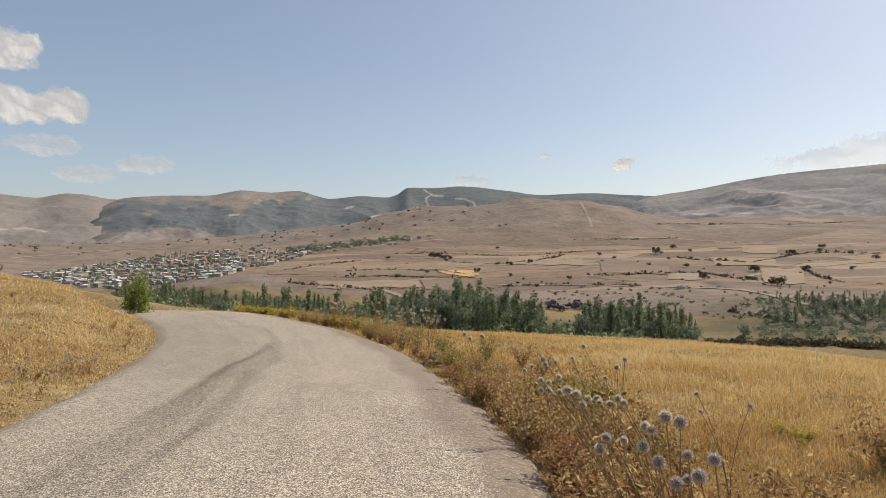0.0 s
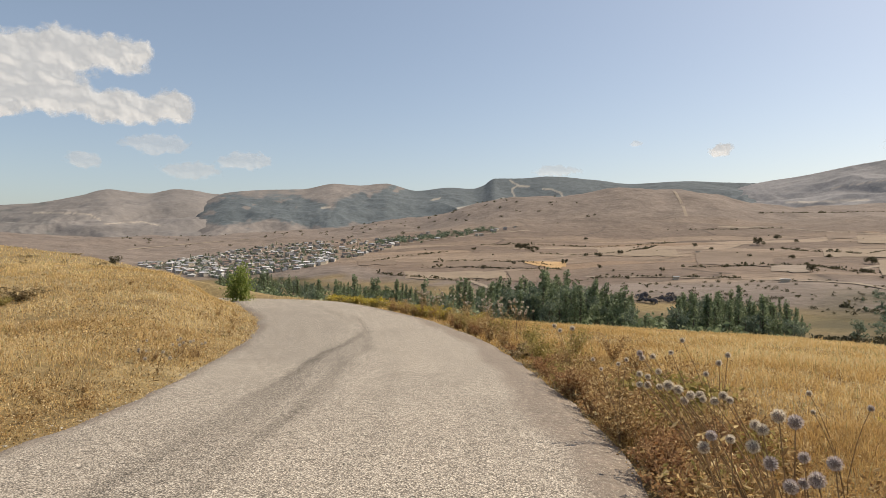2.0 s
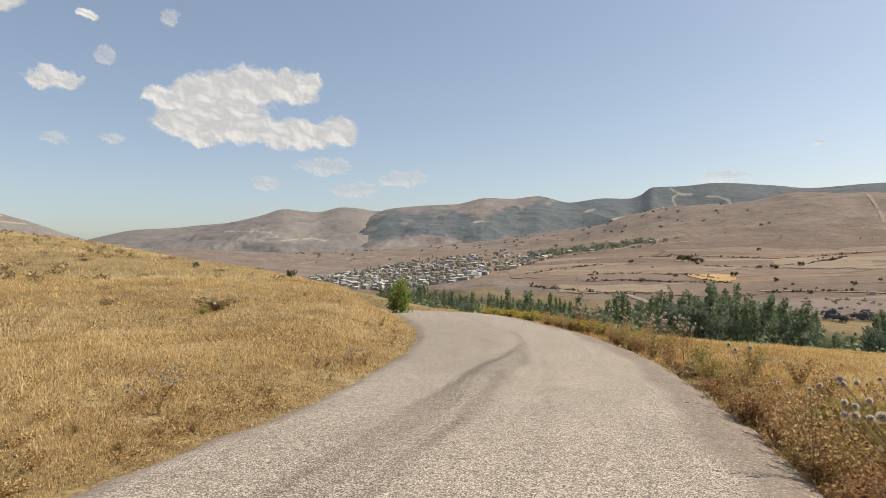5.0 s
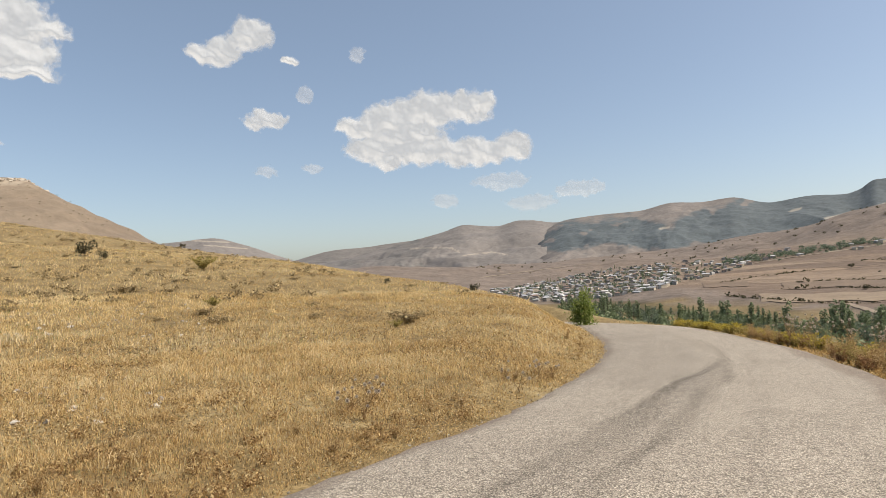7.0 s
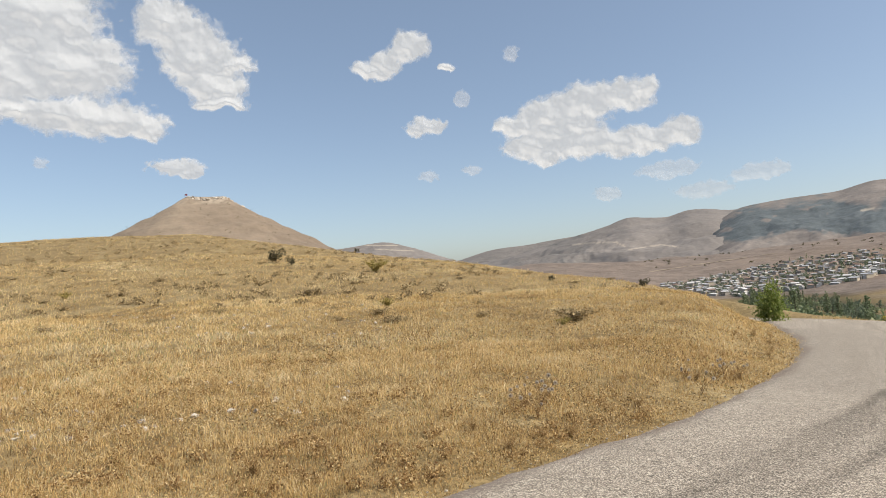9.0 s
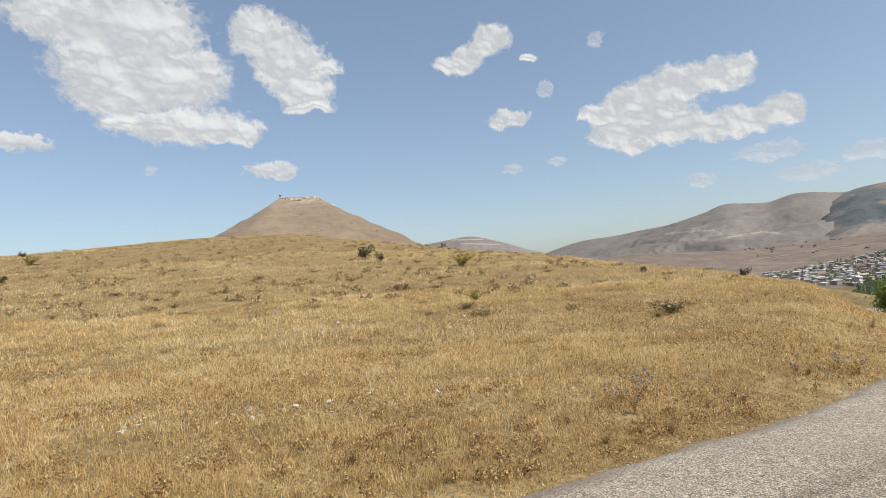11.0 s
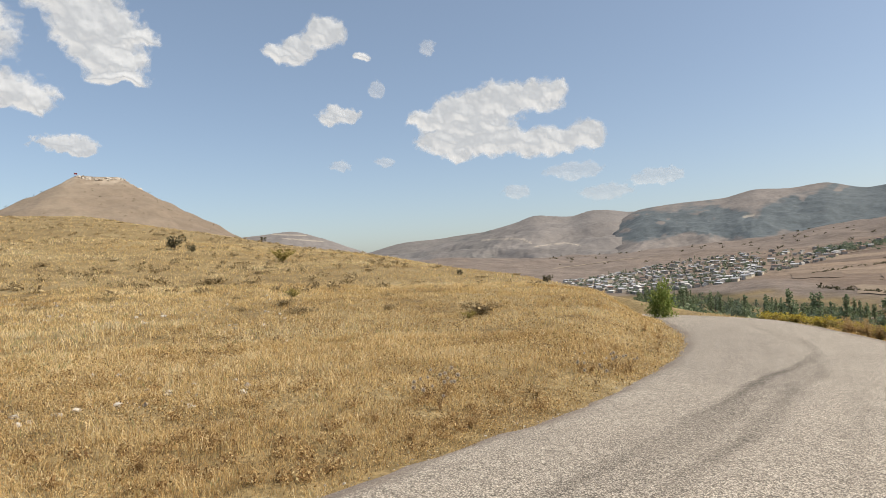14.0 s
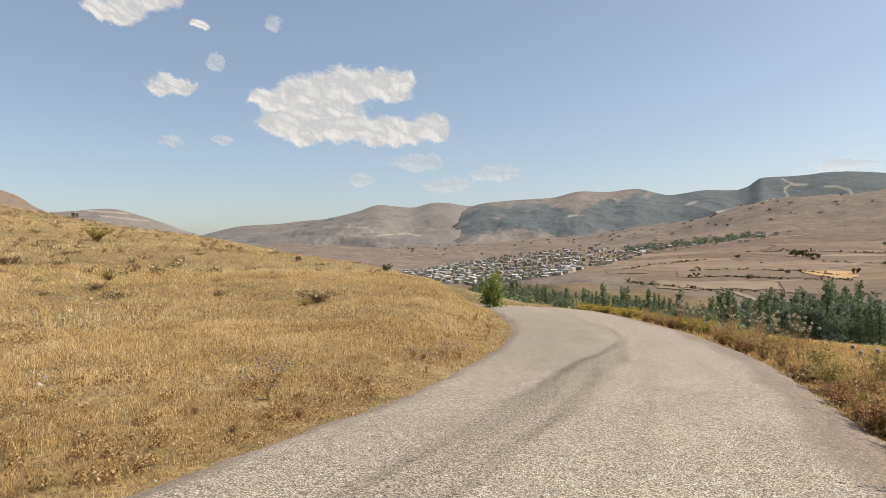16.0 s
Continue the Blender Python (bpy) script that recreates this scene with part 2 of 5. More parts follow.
def road_offset(x, y):
    """How far each place lies to the right of the road's middle line, and the index along it."""
    x, y = np.atleast_1d(x).astype(float), np.atleast_1d(y).astype(float)
    off, where = np.full(x.shape, 1e3), np.zeros(x.shape, int)
    close = (np.abs(x) < 70) & (np.abs(y) < 80)
    idx = np.nonzero(close)[0]
    for part_ in np.array_split(idx, max(1, len(idx) // 20000)):
        if not len(part_):
            continue
        d = (x[part_, None] - ROAD_PTS[None, :, 0]) ** 2 + (y[part_, None] - ROAD_PTS[None, :, 1]) ** 2
        i = d.argmin(1)
        dx, dy = x[part_] - ROAD_PTS[i, 0], y[part_] - ROAD_PTS[i, 1]
        side = dx * TANGENT[i, 1] - dy * TANGENT[i, 0]
        off[part_] = np.sign(side) * np.sqrt(d[np.arange(len(i)), i])
        where[part_] = i
    return off, where


def road_height(x, y):
    return -0.05 * y - 0.0022 * np.clip(y - 27, 0, None) ** 2


def belt(knots, az):
    k = np.array(knots, float)
    d = smooth(k[:, 0], k[:, 1], az)
    return d, EYE + d * np.tan(np.radians(smooth(k[:, 0], k[:, 2], az)))


def base_height(x, y):
    """Height of the open land without the road's cut."""
    r, az = np.hypot(x, y), np.degrees(np.arctan2(x, y))
    c0 = np.cos(np.radians(az))
    D, Z = [np.full(r.shape, 0.0), np.full(r.shape, 6.0)], [np.full(r.shape, 0.0), -0.05 * 6 * c0]
    for knots in (CREST, VALLEY, TERRACE, UPPER, BROW):
        d, z = belt(knots, az)
        D.append(d)
        Z.append(z)
    D.append(D[-1] + 700)
    Z.append(Z[-1] - 60)
    D.append(np.full(r.shape, 4990.0))
    Z.append(Z[-2] - 60)
    D, Z = np.array(D), np.array(Z)
    H = np.diff(D, axis=0)
    S = np.diff(Z, axis=0) / H
    M = np.zeros_like(Z)
    same = S[:-1] * S[1:] > 0
    M[1:-1] = np.where(same, 2 * S[:-1] * S[1:] / np.where(same, S[:-1] + S[1:], 1), 0)
    M[2] = (Z[2] - EYE) / D[2]   # the near crests roll over just where they stand against what lies behind
    M[0] = S[0]
    i = np.clip((r[None] >= D).sum(0) - 1, 0, len(H) - 1)
    n = np.arange(len(r))
    h_, s = H[i, n], np.clip((r - D[i, n]) / H[i, n], 0, 1)
    return (Z[i, n] * (1 + 2 * s) * (1 - s) ** 2 + M[i, n] * h_ * s * (1 - s) ** 2
            + Z[i + 1, n] * s * s * (3 - 2 * s) + M[i + 1, n] * h_ * s * s * (s - 1))


def height(x, y):
    """Height of the ground at each place."""
    x, y = np.atleast_1d(x).astype(float), np.atleast_1d(y).astype(float)
    r = np.hypot(x, y)
    z = base_height(x, y)
    z = z + 0.05 * soft_noise(x / 2.5, y / 2.5, 1) * step(5, 12, r) + 0.16 * soft_noise(x / 9, y / 9, 2) * step(15, 40, r) * (1 - step(100, 200, r))
    z = z + 3.5 * soft_noise(x / 120, y / 120, 3, 5) * step(250, 500, r) * (1 - 0.6 * step(3000, 4000, r))
    az = np.degrees(np.arctan2(x, y))
    z = z + 10 * soft_noise(x / 300, y / 300, 8, 5) * step(1100, 1500, r) * (1 - step(2100, 2600, r))
    ridged = 1 - 2 * np.abs(soft_noise(x / 230 + 0.35 * y / 230, y / 420, 12, 4, 0.5))   # worn gullies run down the far hill
    z = z + 5 * ridged * step(1050, 1450, r) * (1 - step(2300, 2700, r))
    off, _ = road_offset(x, y)
    road = road_height(x, y)
    verge = np.where(off > 0, -0.06 - 0.05 * np.clip(np.abs(off) - ROAD_HALF, 0, 2), 0.02)
    w = step(ROAD_HALF + 0.1, ROAD_HALF + 3.2, np.abs(off))
    return np.where(np.abs(off) < 40, (road - 0.05) * (1 - w) + verge * (1 - w) * step(ROAD_HALF - 0.3, ROAD_HALF + 0.5, np.abs(off)) + z * w, z)


def ground_at(x, y):
    return float(height(np.array([x]), np.array([y]))[0])


def sheet(name, X, Y, Z, mat, wrap=False, cover=None):
    """A grid of rows and columns as one mesh, with an attribute for the land cover."""
    n, m = X.shape
    i = np.arange(n * m).reshape(n, m)
    if wrap:
        i = np.concatenate([i, i[:, :1]], 1)
    quads = np.stack([i[:-1, :-1], i[:-1, 1:], i[1:, 1:], i[1:, :-1]], -1).reshape(-1, 4)
    return mesh_of(name, np.stack([X, Y, Z], -1).reshape(-1, 3), quads, mat, cover)


def mesh_of(name, verts, faces, mat, cover=None, shade=True):
    me = bpy.data.meshes.new(name)
    k = faces.shape[1]
    me.vertices.add(len(verts))
    me.vertices.foreach_set("co", np.ascontiguousarray(verts, np.float32).ravel())
    me.loops.add(faces.size)
    me.loops.foreach_set("vertex_index", np.ascontiguousarray(faces, np.int32).ravel())
    me.polygons.add(len(faces))
    me.polygons.foreach_set("loop_start", np.arange(0, faces.size, k, dtype=np.int32))
    me.polygons.foreach_set("use_smooth", np.full(len(faces), shade))
    me.update(calc_edges=True)
    if cover is not None:
        at = me.attributes.new("cover", "FLOAT_COLOR", "POINT")
        at.data.foreach_set("color", np.ascontiguousarray(cover, np.float32).ravel())
    if mat:
        me.materials.append(mat)
    ob = new(name, me)
    return ob


def build_ground():
    view = np.arange(-104, 42, 0.2)
    az = np.radians(np.concatenate([view, np.arange(42, 256, 4.0)]))
    r = np.concatenate([[0.05, 0.8, 1.6], np.geomspace(2.4, 4980, 380)])
    R, A = np.meshgrid(r, az, indexing="ij")
    X, Y = R * np.sin(A), R * np.cos(A)
    Z = height(X.ravel(), Y.ravel()).reshape(X.shape)
    azd = (np.degrees(A) + 180) % 360 - 180
    v, _ = belt(VALLEY, azd.ravel())
    c, _ = belt(CREST, azd.ravel())
    t, _ = belt(TERRACE, azd.ravel())
    u, _ = belt(UPPER, azd.ravel())
    b, _ = belt(BROW, azd.ravel())
    r_ = R.ravel()
    far = step(0.0, 1.0, (r_ - 1.15 * v + 60 * soft_noise(X.ravel() / 60, Y.ravel() / 60, 5)) / 90)
    green = step(0.45, 0.6, r_ / v + 0.3 * (1 - step(-6, -2, azd.ravel()))) * (1 - step(1.1, 1.35, r_ / v) * (1 - 0.7 * step(20, 26, azd.ravel()) * (1 - step(1.5, 1.8, r_ / v)))) * step(-32, -24, azd.ravel()) * np.clip(0.85 + 0.7 * soft_noise(X.ravel() / 45, Y.ravel() / 45, 6), 0, 1)
    plots = step(0.95, 1.05, r_ / t) * (1 - step(0.0, 1.0, (r_ - u) / (0.45 * (b - u)))) * step(-32, -12, azd.ravel())
    ob = sheet("ground", X, Y, Z, LAND, True, np.stack([far, green, plots, np.ones_like(far)], -1))
    return tagged(ob, "dry grass hillside falling to a brown farmed valley", "ground", kind="structure")


build_ground()


def build_road():
    """Chip-sealed lane, slightly crowned, with crumbled edges."""
    across = np.concatenate([[-3.0, -2.75, -2.6], np.linspace(-2.45, 2.45, 50), [2.55, 2.7, 2.85]])
    n = len(ROAD_PTS)
    s = np.arange(n)
    X = np.empty((n, len(across)))
    Y, Z = X.copy(), X.copy()
    cover = np.zeros((n, len(across), 4))
    for j, o in enumerate(across):
        rag = (0.05 * soft_noise(s / 5.0, s * 0 + np.sign(o), 21) + 0.05 * soft_noise(s / 1.3, s * 0 + o, 22)) * (abs(o) > 2.5)
        q = o + rag
        X[:, j], Y[:, j] = ROAD_PTS[:, 0] + TANGENT[:, 1] * q, ROAD_PTS[:, 1] - TANGENT[:, 0] * q
        edge = max(0.0, (abs(o) - 2.55))
        Z[:, j] = road_height(X[:, j], Y[:, j]) + 0.05 * (1 - (o / 2.6) ** 2) - 0.22 * edge + 0.02
        along = ROAD_PTS[:, 1]
        left = smooth([-60, 4.7, 7, 8.9, 11.2, 14.3, 16.8, 22, 29, 50], [-1.25, -1.25, -1.25, -1.1, -0.88, -0.25, 0.08, 0.0, 0.1, 0.2], along)
        right = smooth([-60, 5.7, 8.5, 10.8, 11.8, 15.6, 20, 30, 50], [-0.5, -0.45, -0.32, -0.15, 0.05, 0.2, 0.4, 0.6, 0.6], along)
        q0, q1 = o - left + 0.08 * soft_noise(s / 7, s * 0, 23, 3), o - right + 0.08 * soft_noise(s / 6, s * 0 + 3, 24, 3)
        band = step(-0.10, 0.06, q0) * (1 - step(-0.12, 0.14, q1))
        wheel = band * (0.26 + 0.24 * soft_noise(s / 16, s * 0 + 6.5 * o, 25, 3)) + 0.50 * np.exp(-((q0 - 0.05) / 0.09) ** 2) * np.clip(0.8 + 0.7 * soft_noise(s / 9, s * 0 + 2, 28, 3), 0, 1.2) + 0.38 * np.exp(-((q1 + 0.03) / 0.09) ** 2) * np.clip(0.6 + 0.8 * soft_noise(s / 9, s * 0 + 6, 29, 3), 0, 1.2)
        wheel = wheel + 0.16 * np.clip(soft_noise(s / 30, s * 0 + 4 * o + 9, 30, 3), 0, 1)
        cover[:, j, 0] = np.clip(wheel * (1 - 0.5 * step(13, 21, along)), 0, 1)
        cover[:, j, 2] = step(10.0, 10.35, along + 0.12 * o + 0.1 * soft_noise(s * 0 + 2 * o, s * 0, 32, 2)) * (1 - step(-0.5, -0.1, o)) * (1 - step(22, 30, along))
        cover[:, j, 1] = step(2.1, 2.4, o + 0.2 * soft_noise(s / 4, s * 0, 26)) if o > 0 else step(2.45, 2.75, -o + 0.15 * soft_noise(s / 4, s * 0, 27))
    ob = sheet("road", X, Y, Z, ROAD, False, cover.reshape(-1, 4))
    return tagged(ob, "narrow pale chip-sealed road curving downhill", "road", kind="structure")


build_road()

# ---- hills and mountains ----


def streak(A, E, sights, wide):
    """How near each place comes to a line of sights (azimuth, degrees up): 1 on it, 0 off it."""
    k = np.array(sights, float)
    best = np.full(A.shape, 9.0)
    for (a0, e0), (a1, e1) in zip(k[:-1], k[1:]):
        da, de = a1 - a0, e1 - e0
        t = np.clip(((A - a0) * da + (E - e0) * de) / (da * da + de * de), 0, 1)
        best = np.minimum(best, np.hypot(A - a0 - t * da, E - e0 - t * de))
    return 1 - step(0.5 * wide, wide, best)


def ridge(name, label, knots, foot, crest, back, mat, relief, seed, low=-60.0, wood=None, pale=(), grain=380.0, step_az=0.09, rows=130):
    """A range as a sheet: foot in the land, crest along the knots (azimuth, degrees up), folded and gullied flanks."""
    k = np.array(knots, float)
    az = np.arange(k[0, 0], k[-1, 0] + 1e-6, step_az)
    up = smooth(k[:, 0], k[:, 1], az)
    f = np.linspace(0, 1, rows)
    F, A = np.meshgrid(f, az, indexing="ij")
    U = np.tile(up, (rows, 1))
    peak = EYE + crest * np.tan(np.radians(U))
    front = F <= 0.8
    q = np.where(front, F / 0.8, (F - 0.8) / 0.2)
    R = np.where(front, foot + (crest - foot) * q, crest + (back - crest) * q)
    a = np.radians(A)
    X, Y = R * np.sin(a), R * np.cos(a)
    wx, wy = X / grain + 0.5 * soft_noise(X / grain / 1.5, Y / grain / 1.5, seed + 3, 3), Y / grain + 0.5 * soft_noise(X / grain / 1.5, Y / grain / 1.5, seed + 4, 3)
    folds = 1 - 2.2 * np.abs(soft_noise(wx, wy, seed, 5, 0.45))
    bell = np.where(front, np.sin(np.pi * np.clip(q, 0, 1)) ** 0.8, 0)
    Z = low + (peak - low) * np.where(front, q ** 1.1, 1 - 0.8 * q) + relief * bell * (folds - 0.25) + 0.25 * relief * bell * soft_noise(X / 90, Y / 90, seed + 1, 4)
    Z = Z + np.where(q > 0.97, 0.03 * relief * soft_noise(A * 6, q, seed + 2, 3), 0)
    Z = low + (Z - low) * np.minimum(step(0, 1.5, A - k[0, 0]), step(0, 1.5, k[-1, 0] - A))
    E = np.degrees(np.arctan2(Z - EYE, R))
    cover = np.zeros((*F.shape, 4))
    if wood is not None:
        cover[..., 0] = np.where(front, wood(A, E, folds), 0.6)
    for sights, wide in pale:
        line = streak(A + 0.12 * soft_noise(X / 50, Y / 50, seed + 6, 2), E, sights, wide)
        cover[..., 1] = np.maximum(cover[..., 1], 0.42 * line)
    ob = sheet(name, X, Y, Z, mat, False, cover.reshape(-1, 4))
    return tagged(ob, label, "mountain", kind="structure")


def forest(A, E, folds):
    """The woods of the dark range: below the bare tops, above the pastures, with glades."""
    n1, n2 = soft_noise(A / 2.0, E / 0.9, 44, 4), soft_noise(A / 0.7, E / 0.35, 45, 3)
    top = smooth([-42, -30.1, -29.1, -28.1, -26, -21.6, -19.8, -17.9, -17, -14.5, -11.6, -9, 30], [1.0, 2.35, 3.1, 3.6, 4.0, 4.1, 3.5, 3.5, 4.1, 4.6, 5.2, 7, 7], A)
    foot = smooth([-42, -30.1, -28.1, -26, -23.8, -22.1, -20.3, -17.9, -16, -13.6, -7.5, 30], [-0.6, 1.2, 1.5, 1.5, 2.1, 1.95, 1.33, 1.14, 1.4, 1.2, 1.0, 0.5], A)
    w = step(-0.5, 0.4, top - E + 0.35 * n1 + 0.25 * n2) * step(-0.4, 0.3, E - foot + 0.35 * n1 + 0.25 * n2)
    glade = step(0.6, 1.1, soft_noise(A / 1.5, E / 0.6, 46, 4)) * (1 - step(-10, -6, A))
    w = w * step(-31.5, -27.0, A + 0.9 * n1 + 0.5 * n2)
    return w * (1 - 0.9 * glade) * 0.95 + 0.12 * (folds < -0.2)


# next three: base colours greyed and blued to imitate the haze of distance
HAZE_GREY_HILL = mountain_material("haze_grey_hill", (0.177, 0.162, 0.153), (0.236, 0.215, 0.201), (0.135, 0.133, 0.128), -0.1)
HAZE_WOODED = mountain_material("haze_wooded_range", (0.176, 0.158, 0.147), (0.252, 0.222, 0.201), (0.108, 0.127, 0.136), 0.05)
# the bare slope again, painted paler and bluer for thicker haze
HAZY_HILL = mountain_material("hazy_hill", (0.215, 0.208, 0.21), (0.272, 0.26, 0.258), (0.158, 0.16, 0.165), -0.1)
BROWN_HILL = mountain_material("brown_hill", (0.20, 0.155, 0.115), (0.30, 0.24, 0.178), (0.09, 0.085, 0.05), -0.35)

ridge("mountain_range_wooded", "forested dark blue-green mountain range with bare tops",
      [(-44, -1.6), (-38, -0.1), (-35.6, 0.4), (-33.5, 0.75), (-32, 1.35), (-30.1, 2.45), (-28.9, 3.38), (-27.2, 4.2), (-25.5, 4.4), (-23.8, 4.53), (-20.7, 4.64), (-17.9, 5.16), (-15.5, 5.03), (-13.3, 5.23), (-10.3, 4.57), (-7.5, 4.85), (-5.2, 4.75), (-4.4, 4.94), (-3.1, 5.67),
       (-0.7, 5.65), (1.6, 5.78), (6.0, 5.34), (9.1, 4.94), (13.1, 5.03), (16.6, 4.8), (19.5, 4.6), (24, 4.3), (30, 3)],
      1950, 3300, 4200, HAZE_WOODED, 20, 40, wood=forest,
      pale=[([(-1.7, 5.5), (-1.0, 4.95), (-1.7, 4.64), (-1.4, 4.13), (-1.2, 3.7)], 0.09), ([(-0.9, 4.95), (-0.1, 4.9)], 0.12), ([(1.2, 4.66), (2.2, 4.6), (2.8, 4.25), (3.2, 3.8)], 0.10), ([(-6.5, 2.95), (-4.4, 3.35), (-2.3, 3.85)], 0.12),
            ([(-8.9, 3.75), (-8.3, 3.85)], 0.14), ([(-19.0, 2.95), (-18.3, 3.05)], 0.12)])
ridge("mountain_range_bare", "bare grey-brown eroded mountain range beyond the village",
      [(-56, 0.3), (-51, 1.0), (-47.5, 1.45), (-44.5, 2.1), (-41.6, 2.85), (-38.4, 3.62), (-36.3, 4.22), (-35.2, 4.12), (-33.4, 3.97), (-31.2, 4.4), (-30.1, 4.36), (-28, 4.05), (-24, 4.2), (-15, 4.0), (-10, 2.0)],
      2050, 3600, 4300, HAZE_GREY_HILL, 26, 50, wood=lambda A, E, g: 0.42 * step(0.1, 0.8, soft_noise(A / 1.6, E / 0.6, 54, 4)) + 0.5 * step(-0.35, 0.1, soft_noise(A / 3, E, 55, 3)) * step(-38.5, -41, A),
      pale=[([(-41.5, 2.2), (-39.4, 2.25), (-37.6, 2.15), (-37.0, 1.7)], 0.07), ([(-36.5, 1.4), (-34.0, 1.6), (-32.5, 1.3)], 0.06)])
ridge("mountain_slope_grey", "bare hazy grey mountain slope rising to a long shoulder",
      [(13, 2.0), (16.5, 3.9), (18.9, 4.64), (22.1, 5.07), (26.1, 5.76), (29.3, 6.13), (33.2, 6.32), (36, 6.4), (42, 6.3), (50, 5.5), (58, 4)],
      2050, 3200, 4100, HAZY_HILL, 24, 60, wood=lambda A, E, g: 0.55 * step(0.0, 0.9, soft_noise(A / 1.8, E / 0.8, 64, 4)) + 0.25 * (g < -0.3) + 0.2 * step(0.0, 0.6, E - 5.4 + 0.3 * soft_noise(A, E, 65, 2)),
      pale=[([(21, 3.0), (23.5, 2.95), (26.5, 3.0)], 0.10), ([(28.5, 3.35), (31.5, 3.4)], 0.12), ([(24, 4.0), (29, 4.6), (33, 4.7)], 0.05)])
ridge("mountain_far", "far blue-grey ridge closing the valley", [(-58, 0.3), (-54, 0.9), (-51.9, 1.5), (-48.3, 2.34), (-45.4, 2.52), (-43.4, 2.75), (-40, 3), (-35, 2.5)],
      3600, 4400, 4900, HAZE_GREY_HILL, 20, 70, wood=lambda A, E, g: 0 * A + 0.45)
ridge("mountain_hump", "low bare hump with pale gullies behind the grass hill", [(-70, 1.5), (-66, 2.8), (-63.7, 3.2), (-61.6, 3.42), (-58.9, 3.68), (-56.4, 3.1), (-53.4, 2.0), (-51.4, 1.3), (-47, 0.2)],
      1900, 2500, 3100, HAZE_GREY_HILL, 22, 80, grain=240.0, pale=[([(-60.5, 3.5), (-57.5, 3.3)], 0.06), ([(-59.5, 3.1), (-56, 2.7)], 0.05)])

# ---- the flat-topped hill ----


def meet(azimuth, up, near=2.0, far=1800.0):
    """Where a line of sight, that many degrees up or down from the eye, comes to the ground."""
    r = np.geomspace(near, far, 420)
    a = radians(azimuth)
    z = height(r * math.sin(a), r * math.cos(a))
    under = np.nonzero(z >= EYE + r * math.tan(radians(up)))[0]
    k = under[0] if len(under) else int(np.argmax(np.arctan2(z - EYE, r)))
    return r[k] * math.sin(a), r[k] * math.cos(a), float(z[k])


HILL_AT, HILL_TOP = polar(-74.1, 1000), EYE + 1000 * math.tan(radians(8.2))


def table_hill():
    u = np.arange(-420, 421, 6.0)
    V, U = np.meshgrid(u, u, indexing="ij")
    flat = np.hypot(np.clip(np.abs(U) - 24, 0, None), np.clip(np.abs(V) - 30, 0, None))
    ring = np.arctan2(V, U)
    s = flat * (1 + 0.05 * soft_noise(ring * 3 + 9, flat / 90, 90, 4))
    Z = HILL_TOP - 0.535 * s - np.where(s < 14, 0, 1.5) + 0.9 * np.sin(s / 5.0 + 0.8 * soft_noise(U / 60, V / 60, 93, 2)) * step(20, 60, s) + 1.2 * soft_noise(U / 22, V / 22, 91, 4)
    Z = np.where(s > 190, HILL_TOP - 0.535 * 190 - 0.2 * (s - 190), Z)
    a = radians(-74.1)
    X = HILL_AT[0] + U * math.cos(a) + V * math.sin(a)
    Y = HILL_AT[1] - U * math.sin(a) + V * math.cos(a)
    rocky = step(0.0, 1.0, 1 - np.abs(s - 12) / 14) * 0.5
    cover = np.stack([0 * s - 0.1, rocky * np.clip(0.5 + soft_noise(U / 6, V / 6, 92), 0, 1), 0 * s, 0 * s + 1], -1)
    return tagged(sheet("table_hill", X, Y, Z, BROWN_HILL, False, cover.reshape(-1, 4)), "bare brown flat-topped hill with a pale rocky rim", "hill", kind="structure")


table_hill()


# ---- clouds ----


def cloud_material():
    mat, tree, shader = material("cloud_vapour", 1.0)
    cover = node(tree, "SeparateColor", Color=node(tree, "Attribute", {"attribute_name": "cover"}).outputs["Color"])
    at = place(tree)
    wisps = node(tree, "Math", {"operation": "MULTIPLY_ADD"}, i0=noise_at(tree, at, 0.012, 9, 0.68), i1=0.62, i2=-0.31)
    thick = node(tree, "Math", {"operation": "ADD"}, i0=cover.outputs[0], i1=wisps.outputs[0])
    alpha = ramp(tree, thick.outputs[0], [(0.06, grey(0.0)), (0.55, grey(1.0))])
    alpha = node(tree, "Math", {"operation": "MULTIPLY"}, i0=alpha, i1=cover.outputs[1])
    shader.inputs["Base Color"].default_value = (0.32, 0.325, 0.335, 1)
    shader.inputs["Specular IOR Level"].default_value = 0.0
    # added glow imitates daylight scattered inside the cloud
    shader.inputs["Emission Color"].default_value = (0.91, 0.95, 1.0, 1)
    shader.inputs["Emission Strength"].default_value = 0.74
    lit_through = node(tree, "BsdfTranslucent", Color=(0.38, 0.38, 0.38, 1))
    vapour = node(tree, "MixShader", Fac=0.5)
    tree.links.new(shader.outputs[0], vapour.inputs[1])
    tree.links.new(lit_through.outputs[0], vapour.inputs[2])
    thin = node(tree, "MixShader", Fac=alpha.outputs[0])
    tree.links.new(node(tree, "BsdfTransparent").outputs[0], thin.inputs[1])
    tree.links.new(vapour.outputs[0], thin.inputs[2])
    tree.links.new(thin.outputs[0], tree.nodes["Material Output"].inputs["Surface"])
    return mat


VAPOUR = cloud_material()


